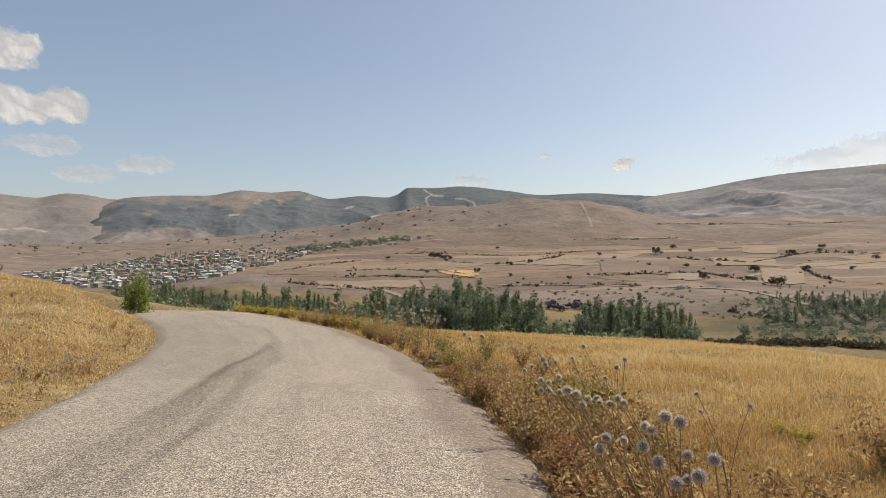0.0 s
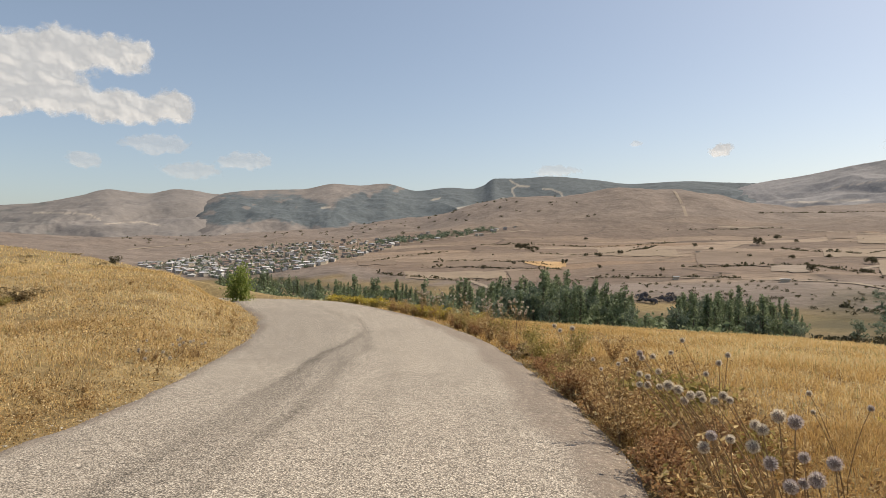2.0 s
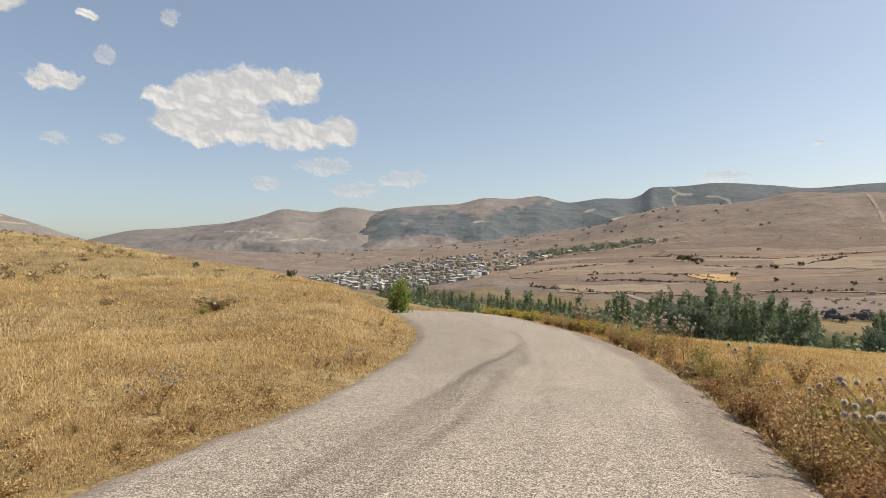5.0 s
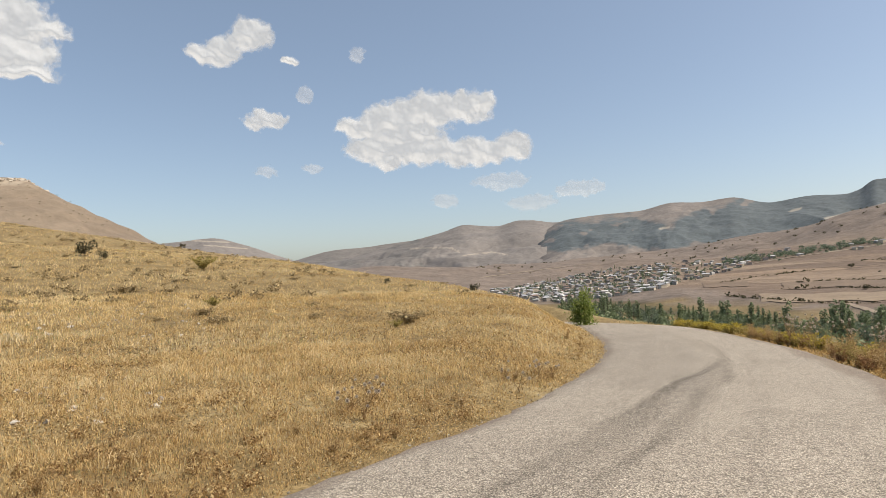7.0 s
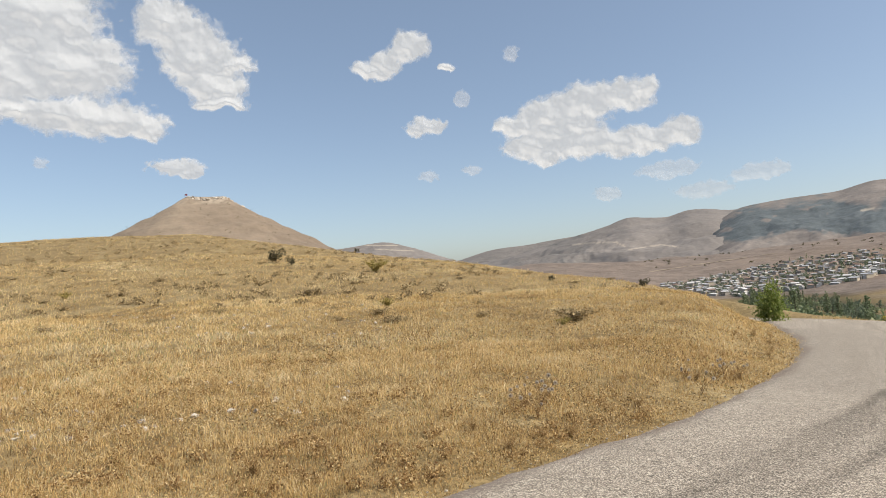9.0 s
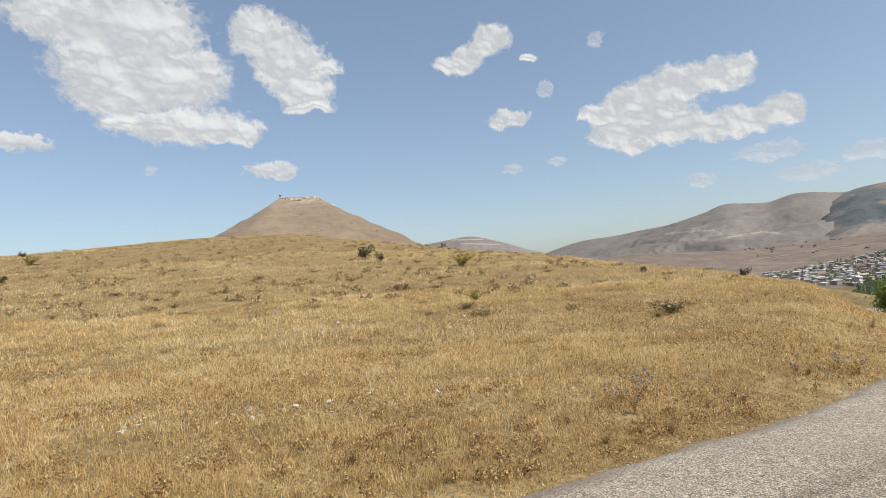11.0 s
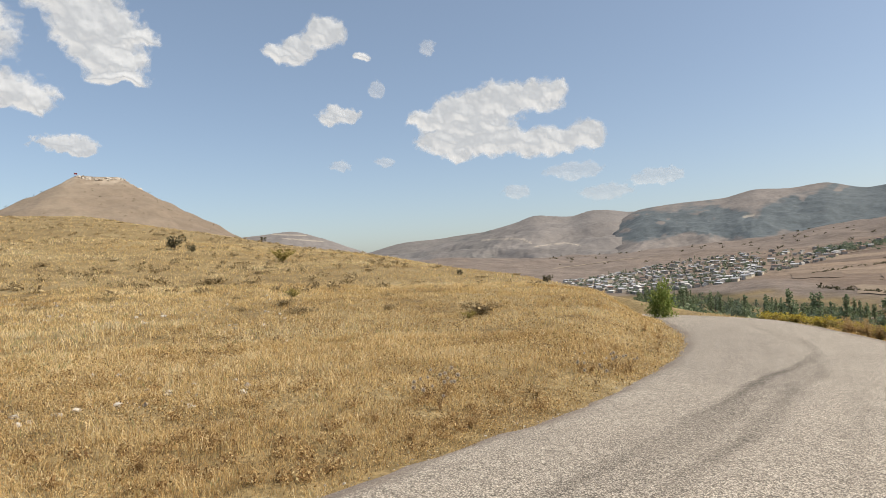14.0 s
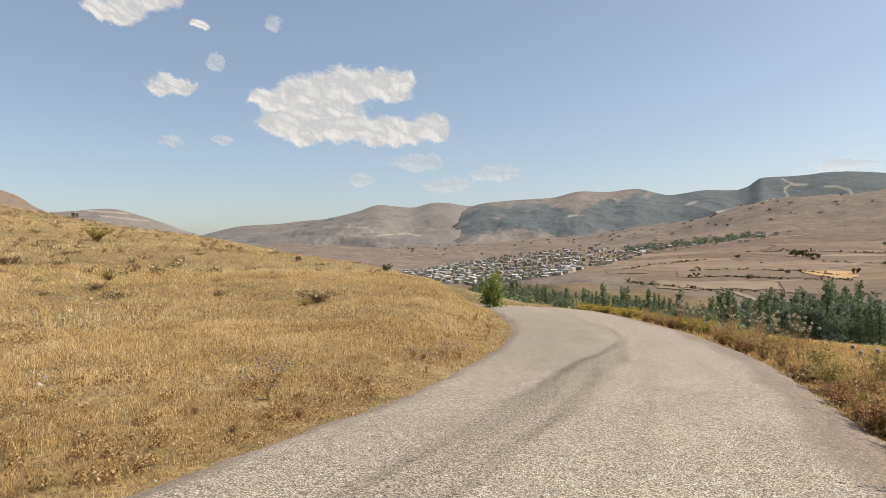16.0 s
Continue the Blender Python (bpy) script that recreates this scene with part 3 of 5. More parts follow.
def cloud(blobs, seed, dense=1.0, far=4300.0):
    """A cumulus: a billowing shell, thick in its middle and frayed at its rim. blobs: azimuth, degrees up, half width, half height."""
    b = np.array(blobs, float)
    s = 0.10 if len(b) > 3 else 0.07
    A, U = np.meshgrid(np.arange((b[:, 0] - b[:, 2]).min() - 1.2, (b[:, 0] + b[:, 2]).max() + 1.2, s), np.arange((b[:, 1] - b[:, 3]).min() - 0.9, (b[:, 1] + b[:, 3]).max() + 0.9, s))
    size = float(np.clip(b[:, 3].max(), 0.4, 2.0))
    wa = A + 0.34 * size * soft_noise(A / size, U / size, seed, 5, 0.55)
    wu = U + 0.30 * size * soft_noise(A / size + 40, U / size, seed + 1, 5, 0.55)
    total = np.zeros(A.shape)
    for x, y, w, h in b:   # the swellings flow into one another
        v = np.where(wu < y, 1.2, 1.0)
        total = total + np.exp(9 * np.clip(1 - np.hypot((wa - x) / (1.06 * w), v * (wu - y) / (1.20 * h)), -2, 1))
    body = np.log(total + 1e-9) / 9
    puffs = 1 - 2 * np.abs(soft_noise(wa / 0.85, wu / 0.7, seed + 2, 4, 0.55))
    swell = 1 - 2 * np.abs(soft_noise(wa / 1.7, wu / 1.3, seed + 4, 2, 0.4))
    fine = soft_noise(A / 0.4, U / 0.35, seed + 5, 4, 0.6)
    rim = body * 1.7 + (0.22 if len(b) > 3 else 0.4) * (0.6 * puffs + 0.55 * fine)
    deep = radians(1) * far * size * (1.0 * np.sqrt(np.clip(body + 0.12, 0, 1.2)) + 0.05 * swell + 0.012 * fine + 0.22 * soft_noise(A / 2.4, U / 2.0, seed + 3, 2))
    keep = rim > -0.05
    R = far - deep
    a, u = np.radians(A), np.radians(U)
    P = np.stack([R * np.sin(a) * np.cos(u), R * np.cos(a) * np.cos(u), EYE + R * np.sin(u)], -1)
    n, m = A.shape
    i = np.arange(n * m).reshape(n, m)
    quads = np.stack([i[:-1, :-1], i[:-1, 1:], i[1:, 1:], i[1:, :-1]], -1).reshape(-1, 4)
    quads = quads[keep.ravel()[quads].any(1)]
    used = np.unique(quads)
    where = np.full(n * m, -1)
    where[used] = np.arange(len(used))
    cover = np.stack([np.clip(rim, 0, 1), np.full(A.shape, dense), 0 * A, 0 * A + 1], -1).reshape(-1, 4)[used]
    ob = mesh_of("cloud", P.reshape(-1, 3)[used], where[quads], VAPOUR, cover)
    ob.visible_shadow = False
    return tagged(ob, "white fair-weather cumulus cloud with frayed rim" if dense > 0.7 else "thin pale wisp of cloud near the mountains", "cloud", kind="structure")


cloud([(-45.7, 13.2, 2.35, 0.94), (-42.7, 13.9, 2.88, 1.57), (-39.4, 14.4, 3.14, 1.67), (-36.3, 14.7, 2.61, 1.46), (-34.1, 15.0, 1.57, 1.15), (-43.9, 11.4, 3.14, 1.31), (-40.2, 11.0, 3.66, 1.31),
       (-36.7, 10.8, 3.14, 1.31), (-34.1, 10.8, 2.61, 1.31), (-31.3, 11.1, 1.99, 1.46), (-43.1, 10.3, 1.83, 0.78), (-42.3, 12.5, 3.2, 1.3), (-40.0, 12.5, 2.4, 1.0)], 101)
cloud([(-86.4, 22.1, 5.75, 3.66), (-83.9, 18.6, 5.23, 2.88), (-89.6, 18.9, 3.66, 2.61), (-92.6, 22.4, 4.18, 1.83), (-88.5, 17.2, 3.66, 2.09), (-83.3, 14.7, 5.75, 1.57), (-78.6, 14.2, 2.35, 0.94), (-87.8, 14.7, 2.09, 0.78)], 111)
cloud([(-76.4, 22.4, 3.14, 2.09), (-74.1, 20.1, 3.4, 2.61), (-72.8, 17.7, 2.61, 1.57), (-71.6, 19.4, 2.6, 0.6), (-72.4, 16.4, 2.35, 0.63)], 121)
cloud([(-55.0, 21.0, 2.09, 1.31), (-57.3, 19.6, 1.83, 1.31), (-58.7, 18.9, 1.9, 0.9), (-51.8, 19.1, 0.94, 0.42)], 131)
for seed, blobs in enumerate([[(-54.0, 13.9, 1.83, 0.84), (-55.0, 13.6, 1.05, 0.52)], [(-76.2, 10.9, 2.35, 0.68), (-75.5, 10.5, 1.57, 0.52)], [(-95.9, 13.1, 2.88, 0.68)], [(16.1, 7.5, 0.94, 0.52)]]):
    cloud(blobs, 141 + 5 * seed, 0.95)
for seed, blobs in enumerate([[(-50.6, 16.1, 0.73, 0.73)], [(-45.7, 19.5, 0.73, 0.63)], [(-32.8, 8.0, 2.61, 0.78)], [(-38.0, 6.5, 1.31, 0.63)], [(-54.2, 9.4, 0.9, 0.45)], [(-50.1, 9.7, 0.9, 0.45)], [(-86.1, 11.0, 0.6, 0.42)],
                              [(-25.9, 6.9, 2.09, 0.68), (-24.3, 7.0, 1.05, 0.52)], [(-30.1, 6.0, 2.35, 0.73)], [(2.4, 6.2, 2.09, 0.47)], [(33.2, 7.0, 5.23, 0.84), (35.3, 7.6, 3.14, 0.94)], [(9.4, 8.4, 0.52, 0.25)]]):
    cloud(blobs, 171 + 5 * seed, 0.48)

# ---- plant materials ----


def leafy(name, stops, through_light=0.35, attribute=False, roughness=0.8):
    """Leaves and blades: each piece its own tone, and light shows through them."""
    mat, tree, shader = material(name, roughness)
    if attribute:
        fac = node(tree, "SeparateColor", Color=node(tree, "Attribute", {"attribute_name": "cover"}).outputs["Color"]).outputs[0]
    else:
        fac = tree.nodes.new("ShaderNodeNewGeometry").outputs["Random Per Island"]
    c = ramp(tree, fac, stops)
    colour(tree, shader, c)
    glow = node(tree, "BsdfTranslucent", Color=c)
    both = node(tree, "MixShader", Fac=through_light)
    tree.links.new(shader.outputs[0], both.inputs[1])
    tree.links.new(glow.outputs[0], both.inputs[2])
    tree.links.new(both.outputs[0], tree.nodes["Material Output"].inputs["Surface"])
    return mat


HILL_GRASS = leafy("dry_hill_grass", [(0.0, (0.15, 0.095, 0.045)), (0.25, (0.47, 0.295, 0.12)), (0.5, (0.67, 0.485, 0.225)), (0.75, (0.78, 0.61, 0.335)), (0.95, (0.85, 0.72, 0.49)), (1.0, (0.32, 0.32, 0.14))], 0.4, True)
FIELD_GRASS = leafy("golden_field_grass", [(0.0, (0.20, 0.12, 0.05)), (0.25, (0.45, 0.28, 0.105)), (0.5, (0.62, 0.41, 0.162)), (0.75, (0.74, 0.54, 0.25)), (0.95, (0.88, 0.75, 0.47)), (1.0, (0.33, 0.31, 0.13))], 0.4, True)
POPLAR = leafy("poplar_leaves", [(0.0, (0.11, 0.145, 0.075)), (0.6, (0.205, 0.25, 0.135)), (1.0, (0.37, 0.41, 0.25))], 0.38)
WILLOW = leafy("willow_leaves", [(0.0, (0.095, 0.13, 0.085)), (0.6, (0.18, 0.22, 0.15)), (1.0, (0.30, 0.34, 0.24))], 0.38)
HEDGE = leafy("thorn_leaves", [(0.0, (0.055, 0.053, 0.03)), (0.6, (0.105, 0.095, 0.052)), (1.0, (0.18, 0.15, 0.085))], 0.2)
BLUE_HEDGE = leafy("blue_thorn_leaves", [(0.0, (0.035, 0.04, 0.055)), (1.0, (0.10, 0.11, 0.14))], 0.15)
FRESH = leafy("fresh_leaves", [(0.0, (0.13, 0.18, 0.04)), (0.6, (0.27, 0.33, 0.09)), (1.0, (0.43, 0.46, 0.16))], 0.5)
YELLOW = leafy("yellow_flowers", [(0.0, (0.30, 0.25, 0.04)), (0.5, (0.58, 0.45, 0.06)), (1.0, (0.76, 0.62, 0.12))], 0.35)
WITHERED = leafy("withered_leaves", [(0.0, (0.18, 0.10, 0.045)), (0.45, (0.42, 0.27, 0.12)), (0.8, (0.62, 0.45, 0.22)), (1.0, (0.74, 0.60, 0.34))], 0.45)
RUSSET = leafy("russet_leaves", [(0.0, (0.17, 0.085, 0.045)), (0.5, (0.38, 0.21, 0.10)), (1.0, (0.58, 0.38, 0.19))], 0.4)
SCRUB = leafy("grey_scrub_leaves", [(0.0, (0.17, 0.125, 0.07)), (0.5, (0.36, 0.275, 0.15)), (1.0, (0.58, 0.45, 0.245))], 0.25)
OLIVE = leafy("olive_leaves", [(0.0, (0.20, 0.16, 0.05)), (0.5, (0.38, 0.31, 0.10)), (1.0, (0.54, 0.44, 0.18))], 0.35)
LILAC = leafy("lilac_florets", [(0.0, (0.31, 0.26, 0.275)), (0.5, (0.50, 0.44, 0.44)), (1.0, (0.80, 0.73, 0.65))], 0.5)
STRAW_SPINE = leafy("straw_florets", [(0.0, (0.42, 0.35, 0.27)), (0.5, (0.68, 0.60, 0.48)), (1.0, (0.88, 0.82, 0.70))], 0.6)
BARK = mottled("bark", (0.09, 0.07, 0.055), (0.20, 0.16, 0.125), 3.0, relief=0.5)
STALK = mottled("dry_stalk", (0.20, 0.12, 0.06), (0.40, 0.27, 0.14), 20.0)
CORE = mottled("seed_core", (0.17, 0.13, 0.11), (0.32, 0.26, 0.22), 60.0)
STONE = mottled("pale_stone", (0.36, 0.32, 0.27), (0.60, 0.55, 0.48), 9.0, relief=0.4, island=True)
LIMESTONE = mottled("pale_limestone", (0.38, 0.32, 0.26), (0.62, 0.55, 0.46), 0.4, relief=0.4, island=True)

# ---- building plants ----


def part(name, data, mat, parent, label=""):
    """Links a bmesh or a mesh as one mesh object under a thing or a part."""
    if isinstance(data, bmesh.types.BMesh):
        me = bpy.data.meshes.new(name)
        data.to_mesh(me)
        data.free()
        me.materials.append(mat)
    else:
        me = data
    ob = new(name, me)
    ob.parent = parent
    return tagged(ob, label)


def tri_mesh(name, verts, faces, mat, shade=False, cover=None):
    ob = mesh_of(name, np.asarray(verts, float), np.asarray(faces, int), mat, cover, shade)
    me = ob.data
    bpy.data.objects.remove(ob)
    return me


def turned(rng, n, tilt=1.0):
    """n pairs of crossing unit vectors for the planes of leaves."""
    a = rng.normal(size=(n, 3))
    a[:, 2] *= tilt
    a /= np.linalg.norm(a, axis=1)[:, None]
    b = np.cross(a, rng.normal(size=(n, 3)))
    b /= np.linalg.norm(b, axis=1)[:, None]
    return a, b


def leaves_at(rng, P, size, long=1.6, tilt=1.0, drop=0.25):
    """Pointed leaf or clump, bent along its middle, at every point."""
    n = len(P)
    a, b = turned(rng, n, tilt)
    c = np.cross(a, b)
    s = (size * rng.uniform(0.6, 1.3, n))[:, None]
    v = np.stack([P - a * s * long * 0.5, P + b * s * 0.5 - c * s * drop, P + a * s * long * 0.5, P - b * s * 0.5 - c * s * drop], 1).reshape(-1, 3)
    i = 4 * np.arange(n)[:, None]
    f = np.concatenate([i + [0, 1, 2], i + [0, 2, 3]], 0)
    return v, f


def tubes(lines, sides=4):
    """Tapered stems along lines of (points, radii)."""
    V, F, k = [], [], 0
    for pts, radii in lines:
        pts = np.asarray(pts, float)
        t = np.gradient(pts, axis=0)
        t /= np.linalg.norm(t, axis=1)[:, None] + 1e-9
        e = np.cross(t, [0.31, 0.87, 0.12])
        e /= np.linalg.norm(e, axis=1)[:, None] + 1e-9
        g = np.cross(t, e)
        an = np.linspace(0, 2 * np.pi, sides, endpoint=False)
        ring = pts[:, None] + np.asarray(radii)[:, None, None] * (np.cos(an)[None, :, None] * e[:, None] + np.sin(an)[None, :, None] * g[:, None])
        V.append(ring.reshape(-1, 3))
        i = k + np.arange(len(pts) * sides).reshape(len(pts), sides)
        j = np.roll(i, -1, 1)
        F.append(np.concatenate([np.stack([i[:-1], j[:-1], j[1:]], -1).reshape(-1, 3), np.stack([i[:-1], j[1:], i[1:]], -1).reshape(-1, 3)]))
        k += ring.shape[0] * sides
    return np.concatenate(V), np.concatenate(F)


def tree_kind(name, shape, tall, seed, mat, leaves=420, label="", category="tree"):
    """A tree in metres at the origin: trunk with limbs, and a crown of leaf clumps in several uneven masses."""
    rng = np.random.RandomState(seed)
    root = new(name)
    lines = [([(0, 0, -0.4), (0.1, 0.05, tall * 0.3), (0.0, 0.15, tall * 0.62), (0.1, 0.1, tall * 0.9)], [0.022 * tall, 0.016 * tall, 0.009 * tall, 0.003 * tall])]
    centres = []
    n = {"column": 15, "round": 13, "shrub": 9}[shape]
    for k in range(n):
        q = (k + 0.5) / n
        if shape == "column":
            z, out, rad = tall * (0.16 + 0.8 * q), tall * 0.075 * rng.uniform(0.2, 1.3) * (1.1 - 0.6 * q), tall * rng.uniform(0.085, 0.14) * (1.15 - 0.7 * q)
            squash = 2.0
        elif shape == "round":
            z, out, rad = tall * (0.20 + 0.64 * rng.uniform(0, 1)), tall * 0.27 * rng.uniform(0.3, 1.15), tall * rng.uniform(0.11, 0.18)
            squash = 0.95
        else:
            z, out, rad = tall * rng.uniform(0.25, 0.72), tall * 0.42 * rng.uniform(0.2, 1.2), tall * rng.uniform(0.17, 0.3)
            squash = 0.85
        an = rng.uniform(0, 6.283)
        c = np.array([math.cos(an) * out, math.sin(an) * out, z])
        centres.append((c, rad, squash))
        lines.append(([(0, 0, max(0.05, z - 0.28 * tall)), c * [0.6, 0.6, 1] - [0, 0, 0.08 * tall], c], [0.008 * tall, 0.005 * tall, 0.002 * tall]))
    v, f = tubes(lines, 5)
    part("trunk", tri_mesh("trunk", v, f, BARK, True), BARK, root)
    P = []
    for c, rad, squash in centres:
        m = leaves // n
        d = rng.normal(size=(m, 3))
        d /= np.linalg.norm(d, axis=1)[:, None]
        P.append(c + d * (rad * rng.uniform(0.35, 1.08, (m, 1)) ** 0.6) * [1, 1, squash])
    P = np.concatenate(P)
    P = P[P[:, 2] > 0.04 * tall]
    v, f = leaves_at(rng, P, tall * {"column": 0.034, "round": 0.048, "shrub": 0.075}[shape], 1.5)
    part("crown", tri_mesh("crown", v, f, mat), mat, root)
    return tagged(root, label, category)


def weed_kind(name, tall, wide, seed, mat, stems=16, leaves=420, label="", category="shrub", size=0.05, flowers=None):
    """A many-stemmed herb or low shrub, its leaves along the stems."""
    rng = np.random.RandomState(seed)
    root = new(name)
    lines, P, tips = [], [], []
    for k in range(stems):
        an, reach, top = rng.uniform(0, 6.283), wide * rng.uniform(0.1, 1.0), tall * rng.uniform(0.55, 1.05)
        q = np.linspace(0, 1, 6)
        x = math.cos(an) * reach * q ** 1.3 + 0.03 * tall * rng.normal(size=6) * q
        y = math.sin(an) * reach * q ** 1.3 + 0.03 * tall * rng.normal(size=6) * q
        pts = np.stack([x, y, -0.03 + top * q ** 0.9], 1)
        lines.append((pts, 0.0045 * (1.2 - q) * max(1, tall)))
        m = leaves // stems
        t = rng.uniform(0.12, 1, m) ** 0.8
        P.append(np.stack([np.interp(t, q, pts[:, j]) for j in range(3)], 1) + rng.normal(size=(m, 3)) * 0.05 * max(tall, wide))
        tips.append(pts[-1])
    v, f = tubes(lines, 3)
    tagged(part("stem", tri_mesh("stem", v, f, STALK, True), STALK, root), kind="stuff")
    P = np.concatenate(P)
    P = P[P[:, 2] > 0.01]
    v, f = leaves_at(rng, P, size, 2.0, 1.0, 0.2)
    part("foliage", tri_mesh("foliage", v, f, mat), mat, root)
    if flowers is not None:
        tips = np.repeat(np.array(tips), 14, 0) + rng.normal(size=(14 * stems, 3)) * 0.05 * tall
        v, f = leaves_at(rng, tips, size * 1.1, 1.1)
        part("blossom", tri_mesh("blossom", v, f, flowers), flowers, root)
    return tagged(root, label, category)


class Kinds:
    """Keeps one built plant or house of each kind; the first place takes it, the others take copies."""

    def __init__(self, made, group):
        self.made, self.free = made, [True] * len(made)
        for ob in made:
            tagged(ob, group=group)

    def put(self, k, x, y, z, turn=0.0, size=1.0, stretch=1.0):
        k = k % len(self.made)
        m = Matrix.LocRotScale((x, y, z), Euler((0, 0, radians(turn))), None)
        ob = self.made[k]
        if self.free[k]:
            self.free[k] = False
            ob.matrix_basis = m
        else:
            ob = copy_thing(ob, m)
        ob.scale = (size, size, size * stretch)
        return ob


rng = np.random.RandomState(5)

# ---- trees of the valley ----
TOPS = [(-30, -2.6), (-25, -2.8), (-19, -3.65), (-14.5, -4.0), (-8.5, -4.5), (-3.3, -3.9), (0.5, -3.3), (2.9, -3.1), (6, -4.0), (9, -5.0), (11, -5.8), (15, -4.5), (20.8, -5.0), (23, -6.3), (26, -5.2), (29.3, -3.5), (33.2, -3.2), (40, -3.2)]
poplars = Kinds([tree_kind("poplar_tree", "column", 14.0, 300 + k, POPLAR, 520, "tall slender dark green poplar in the valley", "tree") for k in range(5)], "valley trees")
willows = Kinds([tree_kind("willow_tree", "round", 9.0, 320 + k, WILLOW if k != 1 else POPLAR, 620, "broad grey-green willow by the stream", "tree") for k in range(4)], "valley trees")
bushes = Kinds([tree_kind("thorn_bush", "shrub", 3.5, 340 + k, HEDGE, 620, "dark rounded thorn bush on the dry fields", "bush") for k in range(4)], "field bushes")


def valley_trees():
    tops = np.array(TOPS)
    az = -27.0
    while az < 38:
        d0, _ = belt(VALLEY, np.array([az]))
        rows = 3 if az < -1 else 4
        if 9.2 < az < 12.5 or 25.5 < az < 28:
            rows = 1
        if 22.3 < az < 25.5:
            rows = 0
        for row in range(rows):
            if az < -5 and rng.uniform() < 0.25:
                continue
            d = float(d0[0]) * (0.90 + 0.09 * row + rng.uniform(0, 0.1)) * (1.0 if az < 26 else rng.uniform(1.35, 1.6))
            a = az + rng.uniform(-0.3, 0.3)
            x, y = polar(a, d)
            z = ground_at(x, y)
            tall = EYE + d * math.tan(radians(float(smooth(tops[:, 0], tops[:, 1], a)))) - z
            tall = float(np.clip(tall * rng.uniform(0.62, 1.04), 3.0, 21 if az < 26 else 9))
            slim = rng.uniform() < (0.6 if az < 24 else 0.25)
            if 9.2 < az < 12.5:
                tall *= 0.6
            if slim:
                poplars.put(rng.randint(5), x, y, z, rng.uniform(0, 360), tall / 14 * rng.uniform(0.9, 1.25), 1.0)
            else:
                willows.put(rng.randint(4), x, y, z, rng.uniform(0, 360), tall / 9 * 0.8, rng.uniform(0.9, 1.15))
        az += 0.7 if az < -6 else 0.42


valley_trees()
blue = Kinds([tagged(tree_kind("blackthorn_bush", "shrub", 5.0, 360 + k, BLUE_HEDGE, 360, "dense blue-grey thicket bush below the bank", "bush")) for k in range(2)], "thicket")
for k in range(22):
    a = rng.uniform(9.4, 14.3)
    x, y, z = meet(a, -5.45 + rng.uniform(-0.25, 0.3), 150)
    blue.put(k, x, y, z, rng.uniform(0, 360), rng.uniform(0.6, 1.0), 0.8)


def scrub(name, label, spots, mat, seed, clumps=46):
    """Far-off scrub that nobody could count, as one scatter of leafy clumps."""
    r = np.random.RandomState(seed)
    P, S = [], []
    lie = height(np.array([s[0] for s in spots]), np.array([s[1] for s in spots]))
    for (x, y, tall), z in zip(spots, lie):
        d = r.normal(size=(clumps, 3)) * [0.42, 0.42, 0.26] * tall
        P.append(d + [x, y, z + 0.42 * tall])
        S.append(np.full(clumps, 0.28 * tall * math.sqrt(46 / clumps)))
    P, S = np.concatenate(P), np.concatenate(S)
    v, f = leaves_at(r, P, S, 1.4)
    return tagged(mesh_of(name, v, f, mat, None, False), label, "scrub", kind="stuff")


scrub("bank_scrub", "low thorn scrub over the worn bank", [(*polar(rng.uniform(3, 31), rng.uniform(330, 470)), rng.uniform(0.7, 2.0)) for k in range(150)], HEDGE, 701)
scrub("orchard_scrub", "rows of small orchard trees on the green flat", [(*polar(rng.uniform(27, 38), rng.uniform(268, 420)), rng.uniform(0.8, 2.3)) for k in range(380)], WILLOW, 702)
scrub("slope_scrub", "dark bushes dotted over the slopes beyond the village", [(*polar(rng.uniform(-36, 6), rng.uniform(1250, 2000)), rng.uniform(2.0, 5.5)) for k in range(120)], HEDGE, 703)
belt_spots = []
for k in range(760):   # the thicket along the stream below the road
    a = rng.uniform(-28, 22) if k > 380 else rng.uniform(-28, -3)
    d0, _ = belt(VALLEY, np.array([a]))
    belt_spots.append((*polar(a, float(d0[0]) * rng.uniform(0.42 if a < -4 else 0.86, 1.12)), rng.uniform(2.0, 5.5)))
scrub("meadow_hedge", "dark brown hedge along the foot of the meadow", [(*polar(23 + 14.5 * (k / 90), 252 + rng.uniform(-3, 3)), rng.uniform(1.6, 3.0)) for k in range(90)], HEDGE, 706)
scrub("stream_scrub", "green thicket along the valley stream", belt_spots, POPLAR, 705)
for k in range(60):   # scattered over the fields
    a = rng.uniform(-13, 37)
    d = 470 + 900 * rng.uniform() ** 1.4
    x, y = polar(a, d)
    bushes.put(k, x, y, ground_at(x, y) - 0.1, rng.uniform(0, 360), rng.uniform(0.3, 0.8), rng.uniform(0.8, 1.1))
FIELD_BUSHES = [(-5.1, -0.78), (-4.2, -2.5), (-1.5, -2.09), (0.3, -0.99), (5.0, 0.16), (6.2, -1.35), (8.0, -1.14), (6.2, -2.39), (6.9, -3.06), (8.6, -3.31), (11.5, -2.61), (14.2, -0.46), (15.5, -0.71),
                (18.4, -1.29), (20.0, -0.79), (21.8, -0.1), (21.5, -1.41), (24.0, -1.29), (29.2, -0.27), (29.5, -0.27), (31.5, 0.22), (35.0, -0.6), (30.4, -1.53), (33.5, -1.48), (26.3, -2.39), (20.4, 0.2)]
for k, (a, up) in enumerate(FIELD_BUSHES):
    x, y, z = meet(a, up - 0.15, 300)
    bushes.put(k, x, y, z - 0.1, rng.uniform(0, 360), math.hypot(x, y) * rng.uniform(0.0016, 0.0026), 0.9)
